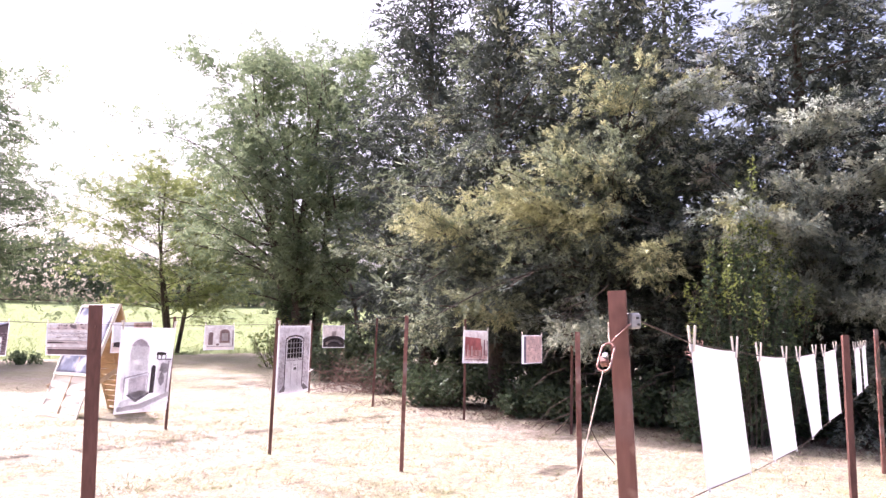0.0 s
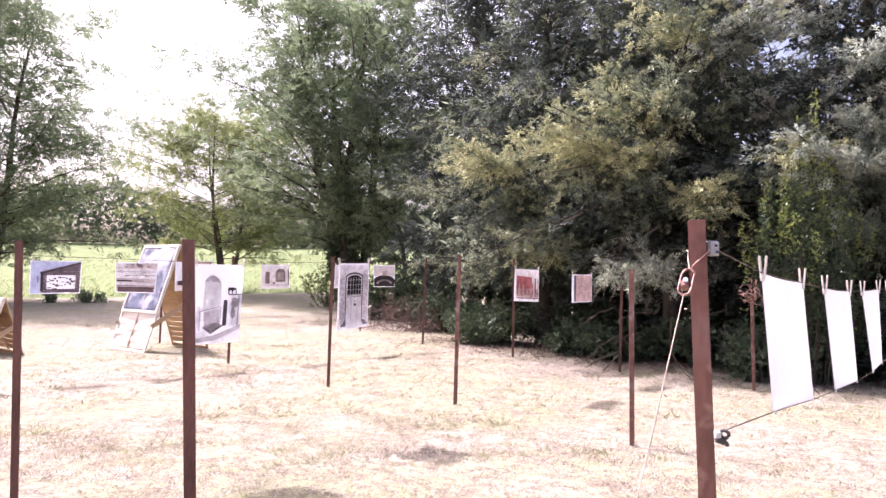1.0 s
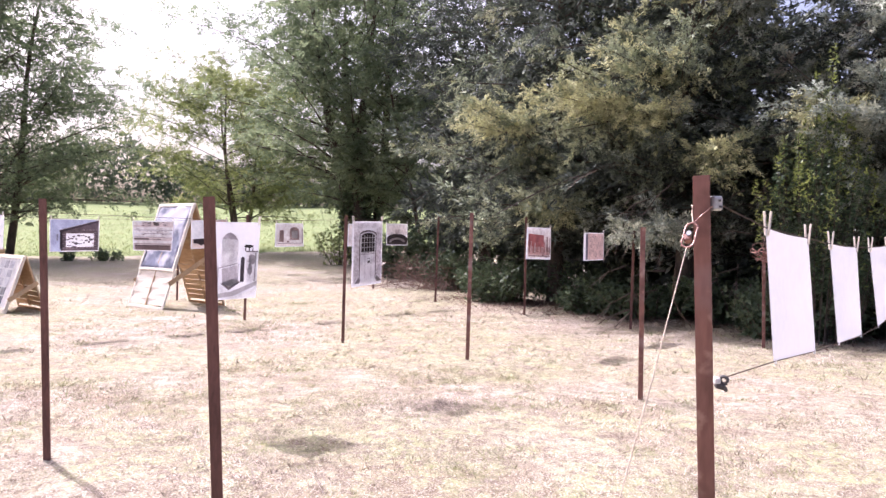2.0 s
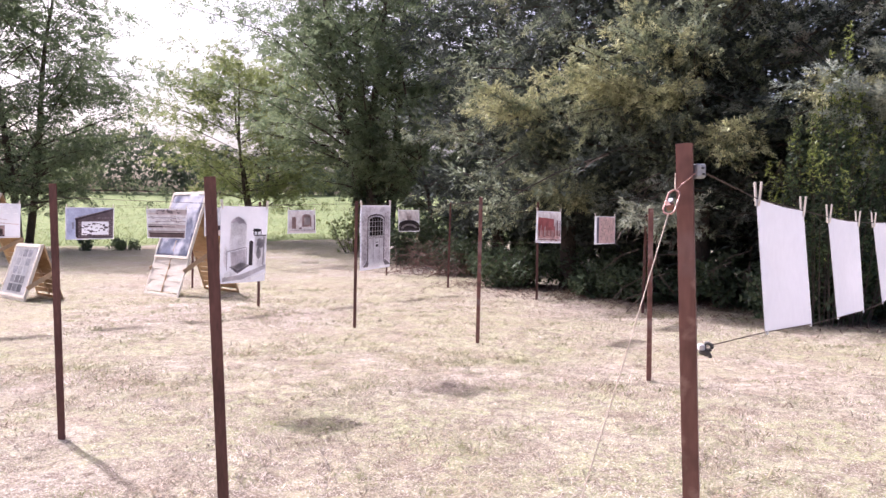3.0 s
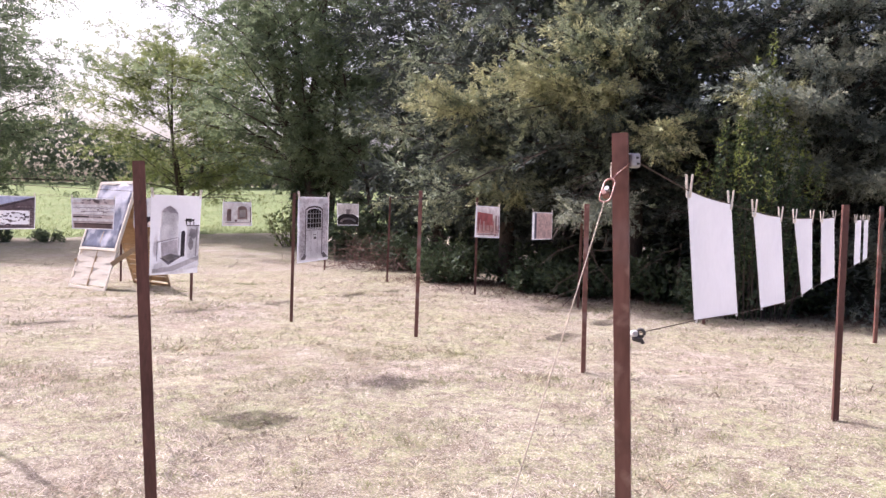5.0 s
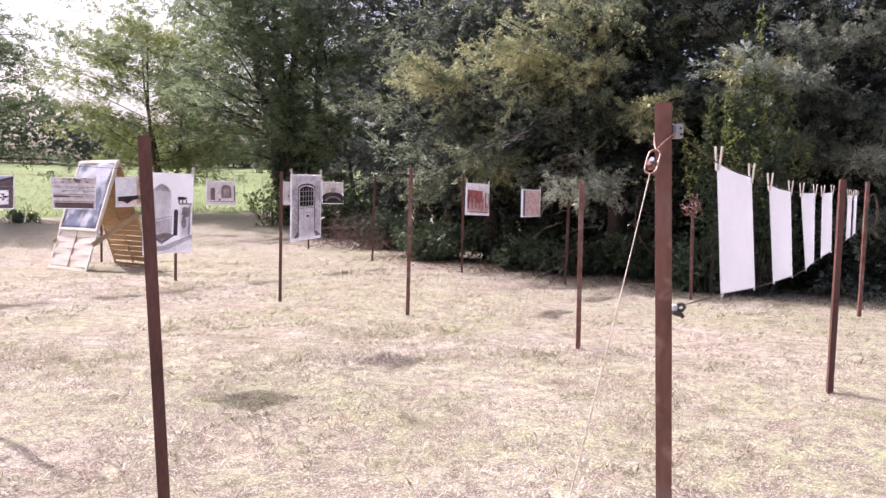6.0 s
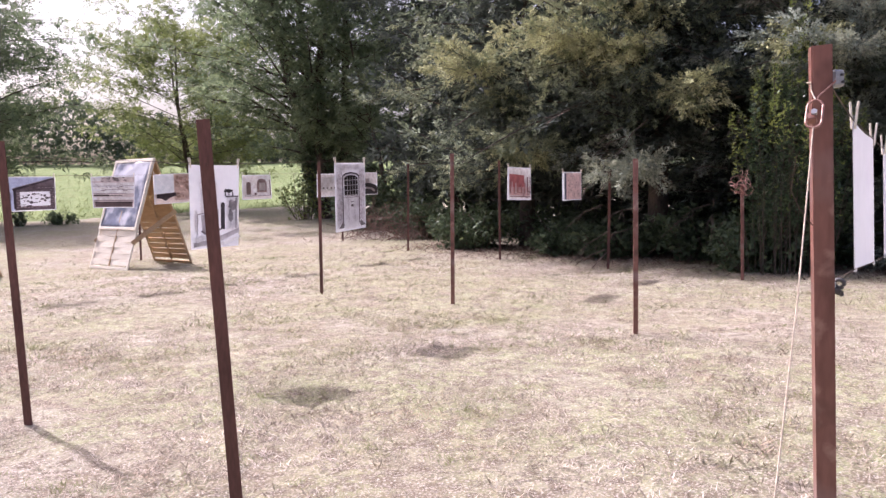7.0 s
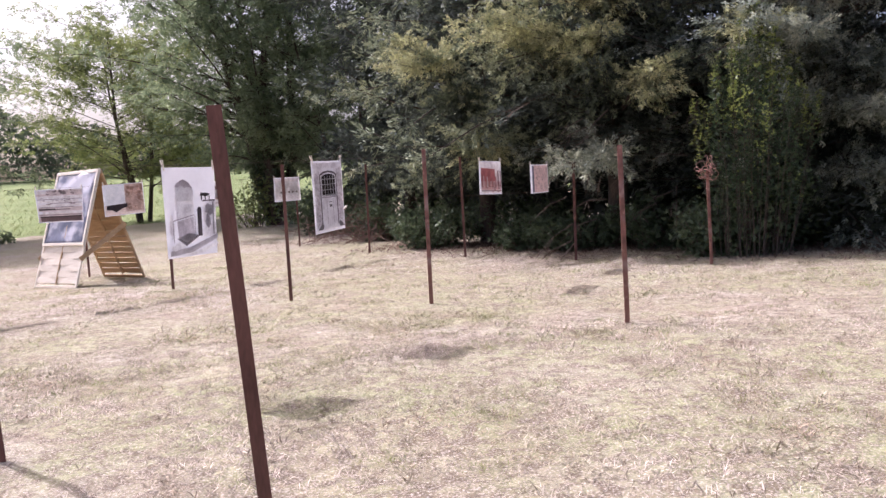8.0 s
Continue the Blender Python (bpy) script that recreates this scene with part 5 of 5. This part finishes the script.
def laurel(at, H, stems, label, seed):
    """Slim upright shoots in a clump, tallest in the middle, with shade painted into dark leaves below and sunlight
    into bright young ones along the tips.
    """
    r = np.random.default_rng(seed)
    ob = base("bush", (at[0], at[1], float(height(*at))), label, "bush", "bushes")
    wood = []
    grown = {"foliage": ([], [], []), "young_foliage": ([], [], [])}
    for i in range(stems):
        q, a = (i / stems) ** 0.8, 2.4 * i
        tip = np.array([(0.10 + 0.95 * q) * math.cos(a), (0.1 + 0.40 * q) * math.sin(a), H * (1 - 0.45 * q ** 0.7) * r.uniform(0.86, 1.0)])
        foot = tip * [0.6, 0.6, 0] + [0, 0.35, -0.1]
        wood.append([(Vector(foot), 0.009), (Vector((foot + tip) / 2 + 0.04 * r.standard_normal(3)), 0.005), (Vector(tip), 0.0025)])
        young = tip[2] - (r.uniform(0.5, 1.0) if i % 2 == 0 else 0.10)
        for z in np.arange(0.9, tip[2], 0.010):
            t = z / tip[2]
            if r.random() < 0.7 - 0.6 * t:
                continue
            b = r.random() * 6.283
            out = np.array([math.cos(b), math.sin(b), 0.0])
            for name in ("foliage", "young_foliage"):
                if (name == "foliage") == (z < young and r.random() > 0.03):
                    p, w, size = grown[name]
                    p.append(foot + (tip - foot) * t + out * r.uniform(0.01, 0.48 - 0.45 * t))
                    w.append(out + [0, 0, r.uniform(0.3, 1.4)])
                    size.append(0.052 * r.uniform(0.6, 1.2))
    tagged(part("branchwork", tube_mesh("branchwork", wood, BARK, 5), ob), kind="stuff")
    for name, mat, text in (("foliage", LAUREL, ""), ("young_foliage", LAUREL_SUNLIT, "yellow-green young leaves coloured bright as sunlit")):
        p, w, size = (np.array(c) for c in grown[name])
        v, f = scatter(*LEAFLET, p, w, np.array([0, 0, 1.0]) + 0.5 * r.standard_normal((len(p), 3)), size)
        part(name, quads(name, v, f, mat), ob, text)


laurel((3.2, 12.1), 4.85, 40, "upright laurel bush with bright yellow-green tips", 31)
# Added bush: hides the laurel's stems behind a shade-dark base.
bush((2.8, 12.7), 0.9, 0.5, 1.2, 2200, 0.09, LEAF_DARK, "added low bush that darkens the laurel's foot", 30, 26)
bush((3.6, 13.0), 0.8, 0.7, 2.6, 3000, 0.085, LEAF_DARK, "dark glossy laurel bush under the conifers", 32, 26)
bush((-25.4, 28.3), 1.0, 0.6, 0.8, 330, 0.17, LEAF, "small green bush at the field's edge", 33)
bush((-26.9, 27.3), 0.35, 0.4, 1.0, 260, 0.15, LEAF_DARK, "small dark bush at the field's edge", 34)
bush((-13.6, 33.0), 1.3, 1.0, 9.0, 5600, 0.20, LEAF_DARK, "dark ivy climbing round the forking trunk", 40, 40)
bush((-14.2, 31.8), 1.5, 1.0, 3.2, 620, 0.17, LEAF_YELLOW, "light green elder bush beside the trunk", 35, 22)
bush((-8.2, 25.5), 2.2, 1.4, 2.6, 4200, 0.15, LEAF_DARK, "dark ivy and undergrowth below the conifers", 36, 40)
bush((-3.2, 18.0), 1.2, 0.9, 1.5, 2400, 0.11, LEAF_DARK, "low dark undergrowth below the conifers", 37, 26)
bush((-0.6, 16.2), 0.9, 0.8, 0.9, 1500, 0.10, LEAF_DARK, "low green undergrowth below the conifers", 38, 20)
bush((-29.5, 20.5), 1.8, 1.2, 1.8, 2200, 0.18, LEAF_DARK, "dark bush below the locust trees", 39, 22)


# Filler bushes whose dark leaves put shade under the conifers.
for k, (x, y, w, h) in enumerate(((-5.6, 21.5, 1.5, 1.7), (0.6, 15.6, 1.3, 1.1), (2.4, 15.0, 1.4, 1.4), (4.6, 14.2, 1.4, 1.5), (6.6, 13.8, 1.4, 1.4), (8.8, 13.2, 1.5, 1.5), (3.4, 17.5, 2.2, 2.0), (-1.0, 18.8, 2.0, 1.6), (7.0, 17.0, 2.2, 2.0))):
    bush((x, y), w, 0.9, h, 2200, 0.12, LEAF_DARK, "undergrowth with shade-dark leaves below the conifers", 60 + k, 24)


# Backdrop thicket added to close bright gaps behind the conifers.
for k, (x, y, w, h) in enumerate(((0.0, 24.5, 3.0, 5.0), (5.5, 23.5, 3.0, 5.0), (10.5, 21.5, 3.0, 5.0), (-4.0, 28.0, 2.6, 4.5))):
    bush((x, y), w, 1.6, h, 4200, 0.26, LEAF_DARK, "added dark thicket closing gaps behind the conifers", 80 + k, 30)


def hanging_coil():
    r = random.Random(6)
    lines = []
    for k in range(5):
        lines.append([(Vector((0.06 * math.cos(a) * (1 + 0.1 * k), 0.03 * math.sin(2 * a) * r.uniform(0.4, 1), 0.24 * math.sin(a) - 0.24)), 0.006) for a in np.linspace(0.2, 6.4, 18)])
    ob = tagged(new("rope_coil", tube_mesh("rope_coil", lines, TWIG, 5)), "bundle of brownish cord hanging on a post", "cord")
    ob.location = (4.235, 9.86, 1.52)


hanging_coil()


def brush_pile():
    r = np.random.default_rng(41)
    lines = []
    for i in range(230):
        c = np.array([r.normal(0, 0.9), r.normal(0, 0.5), abs(r.normal(0.25, 0.38))])
        d = r.standard_normal(3) * np.array([1, 1, 0.8])
        d /= np.linalg.norm(d)
        k = r.uniform(0.25, 0.75)
        lines.append([(Vector(c - d * k), 0.009), (Vector(c + 0.08 * r.standard_normal(3)), 0.007), (Vector(c + d * k), 0.002)])
    ob = tagged(new("brushwood", tube_mesh("brushwood", lines, BRUSH, 4)), "heap of dry reddish branches under the trees", "brushwood", kind="stuff")
    ob.location = (-6.2, 20.8, float(height(-6.2, 20.8)))


def needle_litter():
    """Brown needles and twigs shed on the lawn along the conifers' foot, also painting shade there."""
    r = np.random.default_rng(43)
    n = 9000
    s = r.random(n)
    x, y = -4.6 + 12.6 * s, 19.0 - 7.4 * s
    out = np.abs(r.normal(0, 1.0, n)) * 1.35 - 0.9
    x, y = x - 0.5 * out + r.normal(0, 0.4, n), y - 0.87 * out + r.normal(0, 0.3, n)
    way = np.stack([r.standard_normal(n), r.standard_normal(n), 0.25 * r.random(n)], -1)
    v, f = scatter(*TUFT, np.stack([x, y, height(x, y) + 0.008], -1), way, np.tile([0.0, 0, 1], (n, 1)), r.uniform(0.05, 0.16, n))
    tagged(new("needle_litter", quads("needle_litter", v, f, BRUSH)), "reddish-brown needle litter that also paints shade at the conifers' foot", "litter", kind="stuff")


needle_litter()
brush_pile()


def far_woods():
    r = np.random.default_rng(51)
    n = 16000
    s = r.uniform(-92, 42, n)
    u = 122 + 5 * np.sin(s * 0.05) + r.normal(0, 2.0, n)
    x, y = -0.33 * u + 0.944 * s, 0.944 * u + 0.33 * s
    top = 5.2 + 4.5 / (1 + np.exp((s + 32) / 5)) + 1.4 * np.sin(s * 0.21) + 1.2 * np.sin(s * 0.53 + 1) + 0.8 * np.sin(s * 1.3)
    z = height(x, y) + np.maximum(1.0, top) * r.random(n) ** 0.8
    v, f = scatter(*LEAFLET, np.stack([x, y, z], -1), r.standard_normal((n, 3)), np.array([0, 0, 1.0]) + 0.8 * r.standard_normal((n, 3)), r.uniform(0.4, 1.0, n))
    tagged(new("far_woods", quads("far_woods", v, f, FARWOOD)), "dark line of distant trees beyond the field", "woods", kind="stuff")


far_woods()
